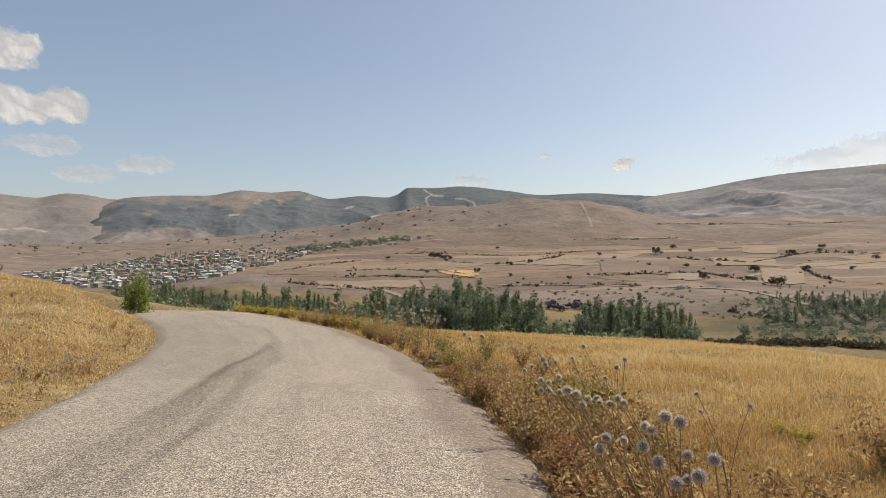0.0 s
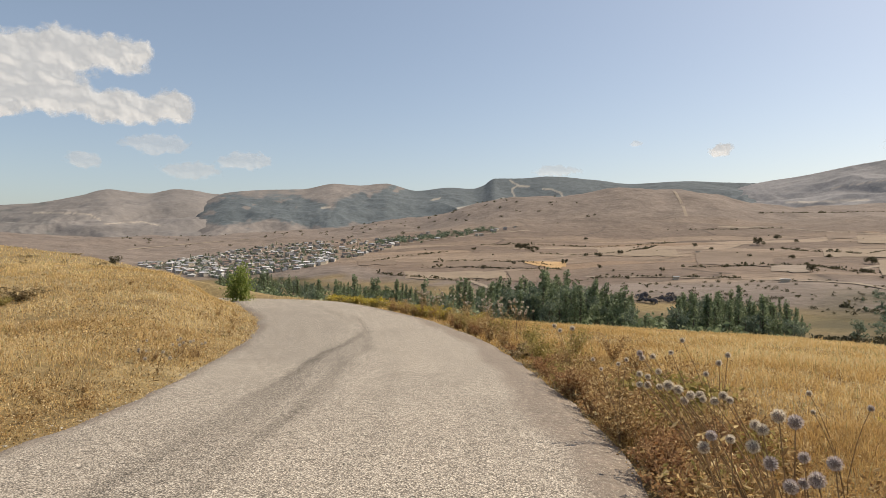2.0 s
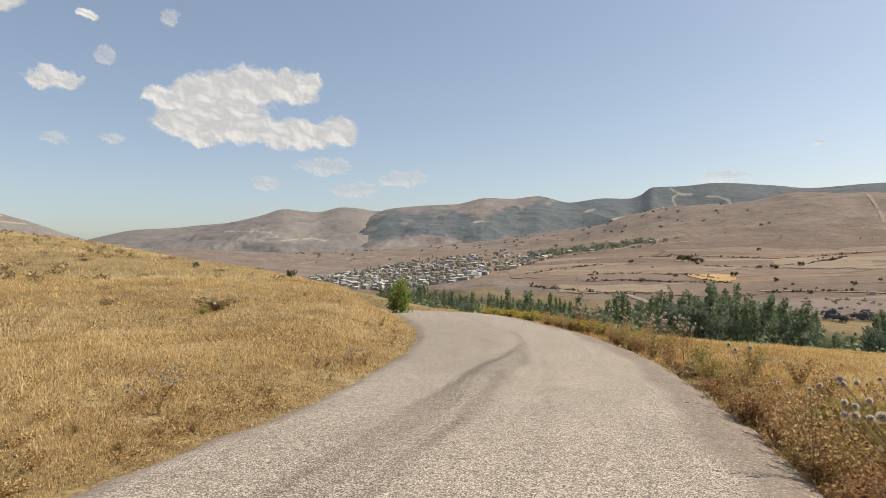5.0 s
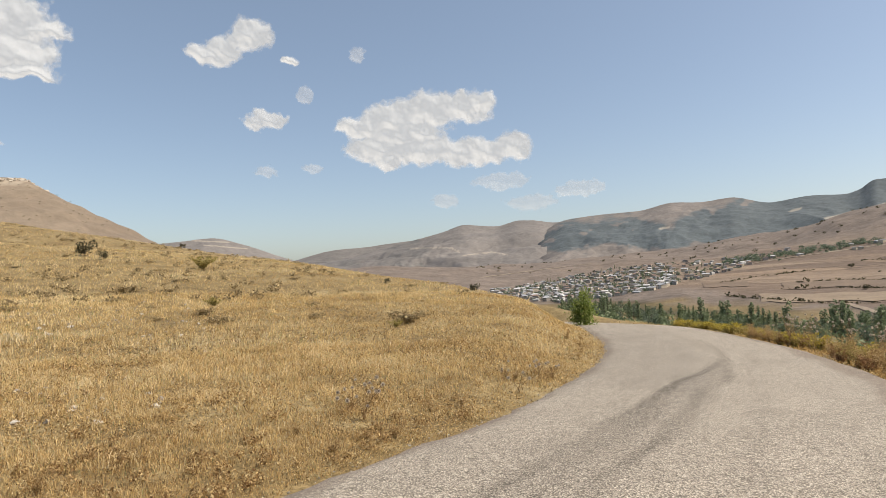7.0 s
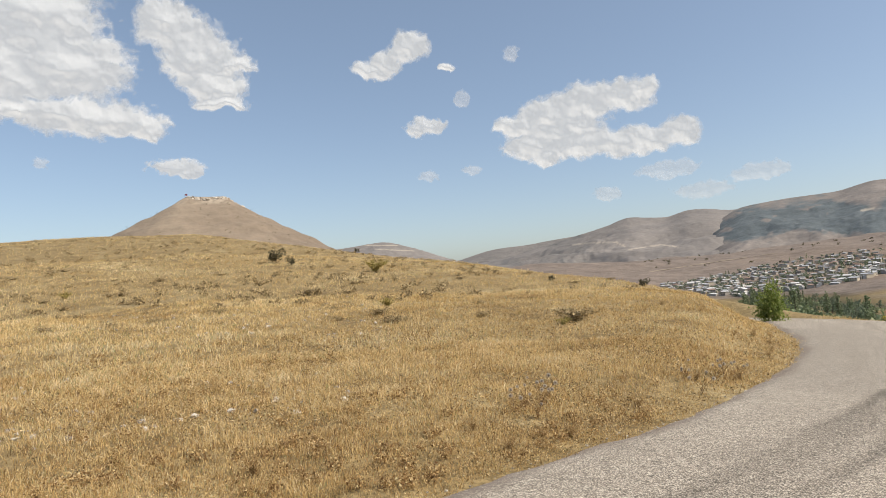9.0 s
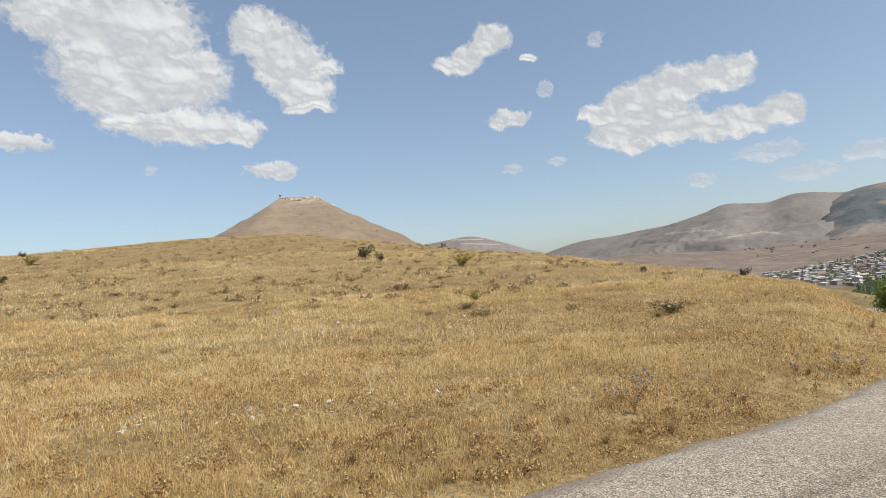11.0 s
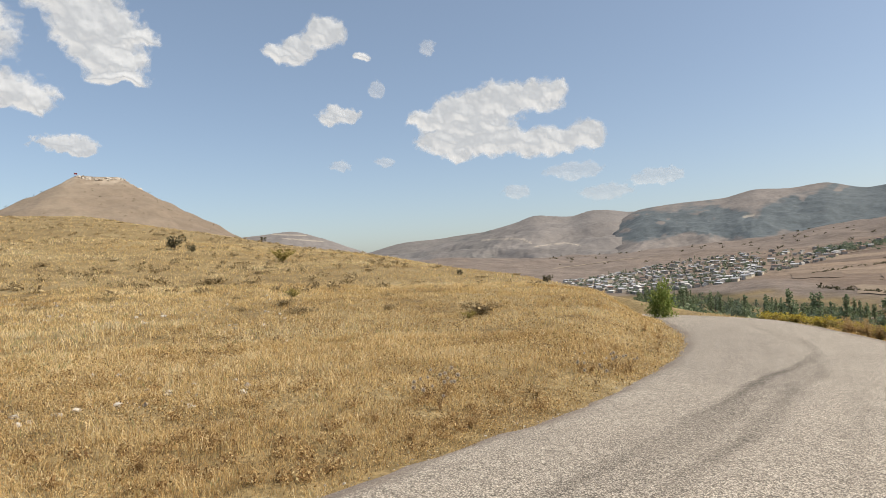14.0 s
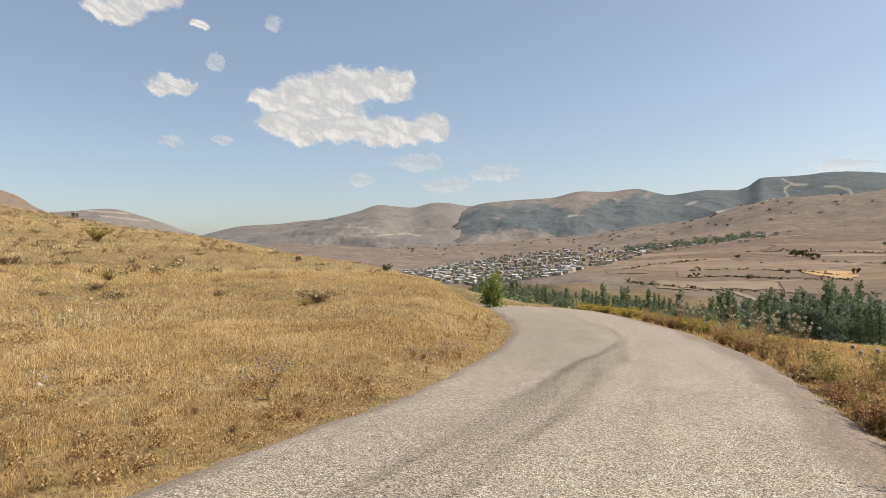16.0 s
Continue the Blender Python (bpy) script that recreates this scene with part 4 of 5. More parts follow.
for a, up, tall in [(19.1, -0.5, 0.0040), (22.9, -2.6, 0.0040), (26.8, -1.9, 0.0042), (28.4, -3.0, 0.0060), (-0.9, -0.85, 0.0040), (-0.4, -0.9, 0.0036), (0.1, -0.95, 0.0030), (0.6, -1.0, 0.0026), (3.2, -2.2, 0.0030)]:
    x, y, z = meet(a, up, 300)
    bushes.put(rng.randint(4), x, y, z - 0.1, rng.uniform(0, 360), math.hypot(x, y) * tall, 0.95)
for k in range(130):   # the near side of the tree belt below the road
    a = rng.uniform(-28, -3)
    d0, _ = belt(VALLEY, np.array([a]))
    d = float(d0[0]) * rng.uniform(0.5, 0.95)
    x, y = polar(a, d)
    z = ground_at(x, y)
    top = float(np.interp(a, [p[0] for p in TOPS], [p[1] for p in TOPS]))
    tall = float(np.clip((EYE + d * math.tan(radians(top)) - z) * rng.uniform(0.55, 1.0), 2.5, 15))
    if rng.uniform() < 0.5:
        poplars.put(k, x, y, z, rng.uniform(0, 360), tall / 14 * rng.uniform(1.0, 1.3), 1.0)
    else:
        willows.put(k, x, y, z - 0.3, rng.uniform(0, 360), tall / 9 * 0.85, 0.95)
# ---- village ----
WALL_TONES = [mottled("lime_wash", (0.40, 0.38, 0.35), (0.56, 0.53, 0.49), 0.8), mottled("bare_render", (0.36, 0.32, 0.28), (0.52, 0.47, 0.41), 0.8), mottled("cream_render", (0.55, 0.47, 0.36), (0.66, 0.58, 0.46), 0.8)]
ROOF_TONES = [mottled("zinc_sheet", (0.36, 0.365, 0.38), (0.52, 0.525, 0.54), 0.6, 0.5), mottled("weathered_tile", (0.22, 0.15, 0.12), (0.34, 0.23, 0.18), 0.6), mottled("grey_sheet", (0.20, 0.20, 0.21), (0.34, 0.34, 0.35), 0.6, 0.55), mottled("pale_sheet", (0.52, 0.51, 0.50), (0.70, 0.69, 0.68), 0.6, 0.55)]
WINDOW_DARK = mottled("window_glass_dark", (0.03, 0.035, 0.04), (0.06, 0.065, 0.07), 2.0, 0.2)


def box(bm, lo, hi):
    lo, hi = Vector(lo), Vector(hi)
    return bmesh.ops.create_cube(bm, size=1.0, matrix=Matrix.Translation((lo + hi) / 2) @ Matrix.Diagonal((*(hi - lo), 1)))


def house_kind(seed, hip, storeys):
    r = random.Random(seed)
    w, d, h = r.uniform(4.2, 6.0), r.uniform(3.6, 4.8), 2.9 * storeys
    root = new("village_house")
    bm = bmesh.new()
    box(bm, (-w, -d, -1.5), (w, d, h))
    part("wall", bm, WALL_TONES[seed % 3], root)
    bm = bmesh.new()
    e, up, run = 0.55, r.uniform(1.5, 2.4), (w * 0.45 if hip else w + 0.55)
    eaves = [bm.verts.new(p) for p in ((-w - e, -d - e, h + 0.02), (w + e, -d - e, h + 0.02), (w + e, d + e, h + 0.02), (-w - e, d + e, h + 0.02))]
    under = [bm.verts.new(v.co - Vector((0, 0, 0.18)) + Vector((0, 0, 0.2))) for v in eaves]
    top = [bm.verts.new((-run, 0, h + up)), bm.verts.new((run, 0, h + up))]
    for v in eaves:
        v.co.z -= 0.12
    bm.faces.new(list(reversed(eaves)))
    for k in range(4):
        bm.faces.new((eaves[k], eaves[(k + 1) % 4], under[(k + 1) % 4], under[k]))
    bm.faces.new((under[0], under[1], top[1], top[0]))
    bm.faces.new((under[2], under[3], top[0], top[1]))
    bm.faces.new((under[1], under[2], top[1]))
    bm.faces.new((under[3], under[0], top[0]))
    roof = part("roof", bm, ROOF_TONES[(seed * 3 + seed // 4) % 4], root)
    bm = bmesh.new()
    box(bm, (w * 0.3, -0.35, h + up * 0.4), (w * 0.3 + 0.6, 0.35, h + up + 0.8))
    part("chimney", bm, WALL_TONES[1], roof)
    for s in range(storeys):
        for x in (-0.6, 0.0, 0.6):
            bm = bmesh.new()
            if s == 0 and x == 0.0:
                box(bm, (-0.5, -d - 0.03, 0.0), (0.5, -d + 0.1, 2.1))
                part("door", bm, BARK, root)
            else:
                box(bm, (x * w - 0.55, -d - 0.03, 0.95 + 2.9 * s), (x * w + 0.55, -d + 0.1, 2.2 + 2.9 * s))
                part("window", bm, WINDOW_DARK, root)
    return tagged(root, ["whitewashed", "bare-rendered", "cream"][seed % 3] + " village house with a low " + ["zinc", "brown tiled", "grey sheet", "pale sheet"][(seed * 3 + seed // 4) % 4] + " roof", "house")


houses = Kinds([house_kind(k, k % 2 == 0, 1 + (k % 3 > 0)) for k in range(9)], "village houses")
vr = np.random.RandomState(77)
VILLAGE_AZ = [-34, -33, -30, -28, -24, -19.3, -15.5, -12]
VILLAGE_LOW = [-2.2, -2.3, -3.05, -3.3, -3.0, -2.3, -1.4, -0.5]
VILLAGE_HIGH = [-1.9, -1.9, -1.5, -1.1, -0.5, -0.1, 0.05, 0.05]


def in_village(near):
    """A place between the lower and the upper rim of the village, closer set at its middle."""
    a = vr.uniform(-34, -12) if vr.uniform() < 0.35 else vr.uniform(-31.5, -18)
    low, high = np.interp(a, VILLAGE_AZ, VILLAGE_LOW), np.interp(a, VILLAGE_AZ, VILLAGE_HIGH)
    return meet(a, low + (high - low) * vr.uniform() ** 1.15, near)


spots = []
while len(spots) < 284:
    x, y, z = in_village(560)
    if all((x - p) ** 2 + (y - q) ** 2 > 75 for p, q in spots):
        spots.append((x, y))
        houses.put(vr.randint(9), x, y, z + 0.1, vr.choice([0, 20, 90, 110, 200, -30]) + vr.uniform(-12, 12), vr.uniform(0.55, 0.9), vr.uniform(0.6, 0.85))
for k in range(170):    # gardens between the houses
    x, y, z = in_village(540)
    if vr.uniform() < 0.3:
        poplars.put(k, x, y, z - 0.3, vr.uniform(0, 360), vr.uniform(0.35, 0.7), 1.0)
    else:
        willows.put(k, x, y, z - 0.5, vr.uniform(0, 360), vr.uniform(0.45, 0.95), 0.8)
scrub("village_scrub", "garden greenery between the village houses", [(*in_village(540)[:2], vr.uniform(2.0, 5.0)) for k in range(420)], WILLOW, 704)
for k in range(14):   # outlying farms along the far road
    a = vr.uniform(-12, -2)
    x, y, z = meet(a, vr.uniform(-0.25, 0.4) + 0.06 * (a + 12), 700)
    houses.put(k, x, y, z + 0.2, vr.uniform(0, 180), vr.uniform(0.6, 0.85), 0.85)


def outbuildings(count):
    """Sheds and barns between the houses, low gabled blocks too many to count."""
    V, F = [], []
    for k in range(count):
        x, y, z = in_village(560)
        w, d, h = vr.uniform(2.0, 4.5), vr.uniform(1.6, 2.8), vr.uniform(1.8, 3.0)
        a = vr.uniform(0, math.pi)
        c, e = math.cos(a), math.sin(a)
        pts = [(p * w, q * d, t) for t in (-1.0, h) for p, q in ((-1, -1), (1, -1), (1, 1), (-1, 1))] + [(-w, 0, h + 0.5 * d), (w, 0, h + 0.5 * d)]
        n = len(V)
        V += [(x + p * c - q * e, y + p * e + q * c, z + t) for p, q, t in pts]
        F += [tuple(n + i for i in f) for f in ((0, 1, 5), (0, 5, 4), (1, 2, 6), (1, 6, 5), (2, 3, 7), (2, 7, 6), (3, 0, 4), (3, 4, 7), (4, 5, 9), (4, 9, 8), (6, 7, 8), (6, 8, 9), (5, 6, 9), (7, 4, 8))]
    shed = mottled("weathered_shed", (0.22, 0.205, 0.19), (0.50, 0.48, 0.455), 0.5, island=True)
    return tagged(mesh_of("outbuildings", np.array(V), np.array(F), shed, None, False), "low pale sheds crowded between the village houses", "shed", kind="stuff")


outbuildings(180)
lane_spots = []
for k in range(190):   # trees along the far road and the gully above the village
    a = vr.uniform(-14, -3)
    x, y, z = meet(a, -0.05 + 0.115 * (a + 12) + vr.normal() * 0.13, 700)
    lane_spots.append((x, y, vr.uniform(2.5, 7.0)))
scrub("lane_scrub", "grey-green trees along the far road", lane_spots, WILLOW, 708)


def field_hut(azimuth, up, width):
    x, y, z = meet(azimuth, up, 300)
    root = new("field_hut")
    bm = bmesh.new()
    box(bm, (-width, -1.5, -0.8), (width, 1.5, 1.7))
    part("wall", bm, WALL_TONES[2], root)
    bm = bmesh.new()
    box(bm, (-width - 0.4, -2.0, 1.7), (width + 0.4, 2.0, 2.1))
    part("roof", bm, ROOF_TONES[3], root)
    root.matrix_basis = pose(x, y, z, 0, 0, -azimuth + 12)
    return tagged(root, "small field hut with a pale sheet roof", "hut", "field huts")


for a, up, w in [(12.7, -3.45, 1.8), (21.0, -3.45, 2.6), (14.4, -1.15, 2.2), (-1.3, 1.15, 3.4), (36.5, -3.4, 2.6)]:
    field_hut(a, up, w)


# ---- tracks and fields seen across the valley ----


def track(sights, width, label, name="dirt_track", lift=0.5):
    """A pale track draped over the far land along lines of sight (azimuth, degrees up)."""
    k = np.array(sights, float)
    t = np.linspace(0, 1, 36)
    s = np.linspace(0, 1, len(k))
    P = np.array([meet(a, u, 200, 2400) for a, u in zip(np.interp(t, s, k[:, 0]), np.interp(t, s, k[:, 1]))])
    for _ in range(3):
        P[1:-1] = 0.25 * P[:-2] + 0.5 * P[1:-1] + 0.25 * P[2:]
    d = np.gradient(P[:, :2], axis=0)
    d /= np.hypot(*d.T)[:, None] + 1e-9
    X = np.stack([P[:, 0] + d[:, 1] * width * e for e in (-0.5, -0.25, 0, 0.25, 0.5)], 1)
    Y = np.stack([P[:, 1] - d[:, 0] * width * e for e in (-0.5, -0.25, 0, 0.25, 0.5)], 1)
    Z = height(X.ravel(), Y.ravel()).reshape(X.shape) + lift
    return tagged(sheet(name, X, Y, Z, DIRT), label, "track", kind="structure")


DIRT = mottled("pale_dirt", (0.25, 0.20, 0.15), (0.35, 0.285, 0.215), 0.05, 0.95)
track([(-3.0, -4.7), (-4.4, -4.2), (-6.0, -3.6), (-8.0, -3.3), (-11.6, -3.1)], 5, "pale dirt track climbing from the stream")
track([(12.5, 4.2), (12.7, 3.9), (13.0, 3.3), (13.3, 2.7), (13.5, 2.0)], 6, "pale cleared strip down the far hill")
track([(-15, -0.9), (-11, -0.25), (-8, 0.1), (-4, 0.55), (0, 0.85)], 8, "pale road above the village")
track([(-35, -0.75), (-31, -0.35), (-28, -0.1), (-25, 0.15)], 9, "pale road on the slope beyond the village")
track([(16, 1.0), (20, 0.95), (26, 0.4), (31, 0.3)], 9, "pale field road on the far slope")
track([(5, -3.35), (12, -3.3), (20, -3.35), (26, -3.4), (31, -4.6)], 4, "pale field road above the bank")
track([(26, -2.3), (31, -1.4), (36, -0.9)], 6, "pale field road between dry plots")
STUBBLE = mottled("orange_stubble", (0.42, 0.26, 0.12), (0.55, 0.37, 0.19), 0.05, 0.95)
PALE_PLOT = mottled("pale_stubble", (0.235, 0.18, 0.128), (0.315, 0.245, 0.175), 0.04, 0.95)
DARK_PLOT = mottled("fallow_earth", (0.175, 0.13, 0.095), (0.235, 0.175, 0.13), 0.04, 0.95)
CHALK_PLOT = mottled("chalky_earth", (0.225, 0.175, 0.13), (0.32, 0.26, 0.205), 0.09, 0.95)


def plot(a0, a1, u0, u1, mat, label, taper=True):
    """A plot draped over the land between two azimuths and two lines of sight, its sides a little crooked."""
    A, U = np.meshgrid(np.linspace(a0, a1, 13), np.linspace(u0, u1, 6))
    if taper:
        lens = np.sqrt(np.clip((A - a0) / (a1 - a0), 0.02, 1)) * np.where(A > a1 - 0.5, 0.7, 1)   # narrows to one end
        U = u1 + (U - u1) * lens
    else:
        A = A + 0.35 * (u1 - U) + 0.12 * soft_noise(U * 3, A * 0 + a0, 97, 2)
        U = U + 0.10 * soft_noise(A / 1.4, A * 0 + u0, 98, 2)
    P = np.array([meet(a, u, 200, 2400) for a, u in zip(A.ravel(), U.ravel())]).reshape(*A.shape, 3)
    Z = height(P[..., 0].ravel(), P[..., 1].ravel()).reshape(A.shape) + 0.6
    return tagged(sheet("field_plot", P[..., 0], P[..., 1], Z, mat), label, "field", kind="structure")


def hedgerow(sights, seed, tall=1.3):
    """A terrace edge grown with low thorn, drawn over the land along lines of sight (azimuth, degrees up)."""
    k = np.array(sights, float)
    t, s = np.linspace(0, 1, 40), np.linspace(0, 1, len(k))
    az = np.interp(t, s, k[:, 0])
    P = np.array([meet(a, u, 250, 2400)[:2] for a, u in zip(az, np.interp(t, s, k[:, 1]) + 0.03 * soft_noise(az * 2, az * 0, seed, 2))])
    d = np.concatenate([[0], np.cumsum(np.hypot(*np.diff(P, axis=0).T))])
    r = np.random.RandomState(seed)
    at = np.arange(0, d[-1], 2.2)
    at = at[soft_noise(at / 25, at * 0, seed + 1, 3) > -0.75]
    xy = np.stack([np.interp(at, d, P[:, 0]), np.interp(at, d, P[:, 1])], 1) + r.normal(size=(len(at), 2)) * 0.7
    return scrub("hedgerow", "low dark thorn growth along a terrace edge", [(x, y, tall * h) for (x, y), h in zip(xy, r.gamma(3.0, 0.33, len(at)))], HEDGE, seed, 14)


plot(-0.5, 3.3, -2.72, -2.02, STUBBLE, "orange stubble plot on the far slope")
for a0, a1, u0, u1 in [(23.5, 28.2, -1.37, -0.75), (25.7, 28.2, -0.33, 0.19), (27.1, 30.1, -2.84, -1.65), (-11.6, -2.3, -3.63, -2.96), (28.6, 32.1, 2.17, 2.5), (6.0, 12.7, -1.5, -0.88)]:
    plot(a0, a1, u0, u1, PALE_PLOT, "pale mown plot on the far slope", False)
for a0, a1, u0, u1 in [(23.7, 25.7, 0.05, 0.62), (-2.0, 0.3, -3.87, -2.93), (-10.0, -0.7, -2.55, -2.03), (32.4, 34.3, 2.14, 2.4), (14.1, 19.9, -2.2, -1.05), (-16.0, -12.5, -2.3, -1.9)]:
    plot(a0, a1, u0, u1, DARK_PLOT, "brown fallow plot on the far slope", False)
plot(19.9, 22.6, -2.73, -2.14, CHALK_PLOT, "chalky ploughed plot on the far slope", False)
for k, sights in enumerate([
        [(-4.9, -0.52), (-1.3, -0.42), (3.4, -0.57), (6.0, -0.73), (13.2, -0.25)], [(-9.5, -2.06), (-4.9, -1.93), (-0.7, -2.04), (2.4, -2.4)], [(-10.0, -2.57), (-5.4, -2.55), (-1.3, -2.67), (2.9, -2.72)],
        [(0.8, -1.26), (5.0, -1.41), (8.1, -1.19), (11.2, -0.56)], [(-14.5, -1.97), (-11.6, -1.49), (-7.5, -1.09)], [(13.2, -2.39), (16.1, -2.36), (18.5, -2.18), (22.2, -2.13)]]):
    hedgerow(sights, 910 + 3 * k)
for k, sights in enumerate([
        [(13.7, 0.81), (17.1, 0.8), (20.8, 0.93)], [(20.8, -0.78), (23.5, -1.01), (26.5, -1.17), (28.2, -0.78), (31.3, -0.18)], [(22.2, -2.03), (24.8, -2.42), (27.3, -2.6)],
        [(30.1, -1.54), (31.3, -2.28), (33.2, -2.71), (35.5, -2.72)], [(3.4, -3.86), (6.0, -3.48), (9.1, -3.3), (13.2, -3.26), (17.5, -3.29)], [(28.6, -0.51), (32.4, -0.31), (35.5, -0.38)],
        [(19.0, 2.13), (25.2, 2.08), (29.4, 1.96), (33.2, 2.1)], [(-14.0, -3.09), (-10.6, -3.44), (-6.5, -3.79), (-2.3, -3.71)], [(25.0, -5.3), (28.0, -5.75), (31.5, -6.4)]]):
    hedgerow(sights, 940 + 3 * k, 1.6 if k == 8 else 1.3)

# ---- the hill's small growth ----
bend_bush = tree_kind("green_bush", "shrub", 2.5, 401, FRESH, 2200, "fresh green leafy bush at the bend of the road", "bush")
for leaf in bend_bush.children:
    if leaf.name.startswith("crown"):
        r_ = np.random.RandomState(402)
        P = np.concatenate([np.array(c) + r_.normal(size=(330, 3)) * [0.34, 0.34, 0.36] for c in ((0, 0, 1.7), (0.5, 0.1, 1.2), (-0.5, 0, 1.25), (0.15, 0.3, 2.15), (-0.25, 0.2, 0.75), (0.55, -0.2, 0.6), (-0.75, 0.1, 0.6))])
        v, f = leaves_at(r_, P[P[:, 2] > 0.05], 0.12, 1.6)
        leaf.data = tri_mesh("crown", v, f, FRESH)
bx, by = polar(-26.25, 34.5)
bend_bush.matrix_basis = pose(bx, by, ground_at(bx, by) - 0.05)
bend_bush.scale = (0.60, 0.60, 0.74)

shrubs = Kinds([weed_kind("hill_shrub", 0.62, 0.75, 410 + k, SCRUB, 22, 700, "dark twiggy low shrub on the dry grass hill", "shrub", 0.055) for k in range(3)], "hill shrubs")
thorns = Kinds([tree_kind("hill_thorn_bush", "shrub", 2.2, 420 + k, HEDGE, 420, "small dark thorn bush on the grass hill", "bush") for k in range(2)], "hill bushes")
for a, up, s in [(-68.6, 2.35, 0.75), (-67.3, 2.05, 0.4), (-61.4, 3.05, 0.4), (-95.6, 4.3, 0.5), (-43.8, -0.9, 0.22), (-35.9, -1.95, 0.28), (-97.0, 2.4, 0.4)]:
    x, y, z = meet(a, up, 8, 140)
    thorns.put(rng.randint(2), x, y, z - 0.05, rng.uniform(0, 360), s, 1.0)
olive = Kinds([weed_kind("olive_shrub", 1.1, 1.0, 430 + k, OLIVE, 20, 600, "olive-green low shrub in dry grass", "shrub", 0.09) for k in range(2)], "hill bushes")
for a, up, s in [(-59.9, 1.0, 1.3), (-95.1, 3.7, 1.4), (-85.0, 0.4, 0.5), (-59.2, -2.2, 0.5), (-43.6, -4.9, 0.3)]:
    x, y, z = meet(a, up, 8, 140)
    olive.put(rng.randint(2), x, y, z - 0.03, rng.uniform(0, 360), s, 0.8)
for a, up, s in [(-42.3, -4.55, 1.7), (-43.0, -4.4, 1.2), (-58.4, -3.75, 1.0), (-59.1, -3.65, 1.1), (-60.1, -2.9, 1.1), (-65.4, -0.7, 1.5), (-66.3, -0.7, 1.3), (-70.2, 0.45, 1.2), (-81.1, 0.3, 1.2), (-82.0, 0.3, 1.0), (-85.3, -0.5, 1.0),
                 (-73.7, -1.7, 0.9), (-82.2, -2.1, 0.8), (-86.7, -2.0, 0.8), (-50.9, -3.8, 0.9), (-78.2, 1.3, 1.3), (-63.8, -3.2, 0.7), (-89.5, 0.9, 1.0), (-94.0, -0.5, 0.9), (-74.2, -1.6, 0.8)]:
    x, y, z = meet(a, up, 8, 140)
    shrubs.put(rng.randint(3), x, y, z - 0.02, rng.uniform(0, 360), 0.72 * s, 0.55)
hr = np.random.RandomState(31)
for k in range(190):   # hummocks of darker growth that thin out over the hill
    a, d = hr.uniform(-103, -36), 24 + 95 * hr.uniform() ** 0.8
    c, _ = belt(CREST, np.array([a]))
    if d > float(c[0]) * 1.02:
        continue
    x, y = polar(a, d)
    if abs(road_offset(x, y)[0][0]) < 4:
        continue
    shrubs.put(hr.randint(3), x, y, ground_at(x, y) - 0.04, hr.uniform(0, 360), hr.uniform(0.4, 1.1), hr.uniform(0.22, 0.42))

flecks = []
while len(flecks) < 520:
    a, d = hr.uniform(-103, -36), hr.uniform(30, 128)
    c, _ = belt(CREST, np.array([a]))
    x, y = polar(a, d)
    if d < float(c[0]) * 0.99 and soft_noise(np.array([x / 14]), np.array([y / 14]), 33, 2)[0] > -0.2:
        flecks.append((x, y, hr.uniform(0.16, 0.42)))
cushions = []
while len(cushions) < 300:
    a, d = hr.uniform(-102, -34), hr.uniform(4.5, 19)
    x, y = polar(a, d)
    if road_offset(x, y)[0][0] < -3.1 and soft_noise(np.array([x / 2.6]), np.array([y / 2.6]), 34, 3)[0] > 0.0:
        cushions.append((x, y, hr.uniform(0.06, 0.14)))
scrub("verge_cushions", "low brown-green leafy cushions among the grass", cushions, WITHERED, 709, 100)
scrub("hill_flecks", "low dark cushions of growth thinly strewn over the hill", flecks, SCRUB, 707)
for a, up, s in [(-0.7, -10.75, 0.75), (0.3, -10.5, 0.5)]:
    x, y, z = meet(a, up, 4, 60)
    shrubs.put(rng.randint(3), x, y, z - 0.02, rng.uniform(0, 360), s, 0.75)

# ---- roadside weeds ----
weeds = Kinds([weed_kind("dry_weed", 0.72, 0.42, 440 + k, WITHERED if k != 1 else OLIVE, 20, 900, "withered brown leafy weed on the road verge", "weed", 0.024) for k in range(4)], "verge weeds")
russets = Kinds([weed_kind("russet_weed", 0.55, 0.45, 450 + k, RUSSET, 26, 1300, "russet dried-out weed clump beside the road", "weed", 0.022) for k in range(2)], "verge weeds")
yellows = Kinds([weed_kind("yellow_flowered_weed", 0.8, 0.5, 460 + k, OLIVE, 18, 500, "yellow-flowered weed along the road edge", "weed", 0.045, YELLOW) for k in range(2)], "verge weeds")


def beside(y_at, off):
    """A place beside the road: the point of its line nearest to that y, moved to its right."""
    i = int(np.argmin(np.abs(ROAD_PTS[:, 1] - y_at)))
    return ROAD_PTS[i, 0] + TANGENT[i, 1] * off, ROAD_PTS[i, 1] - TANGENT[i, 0] * off


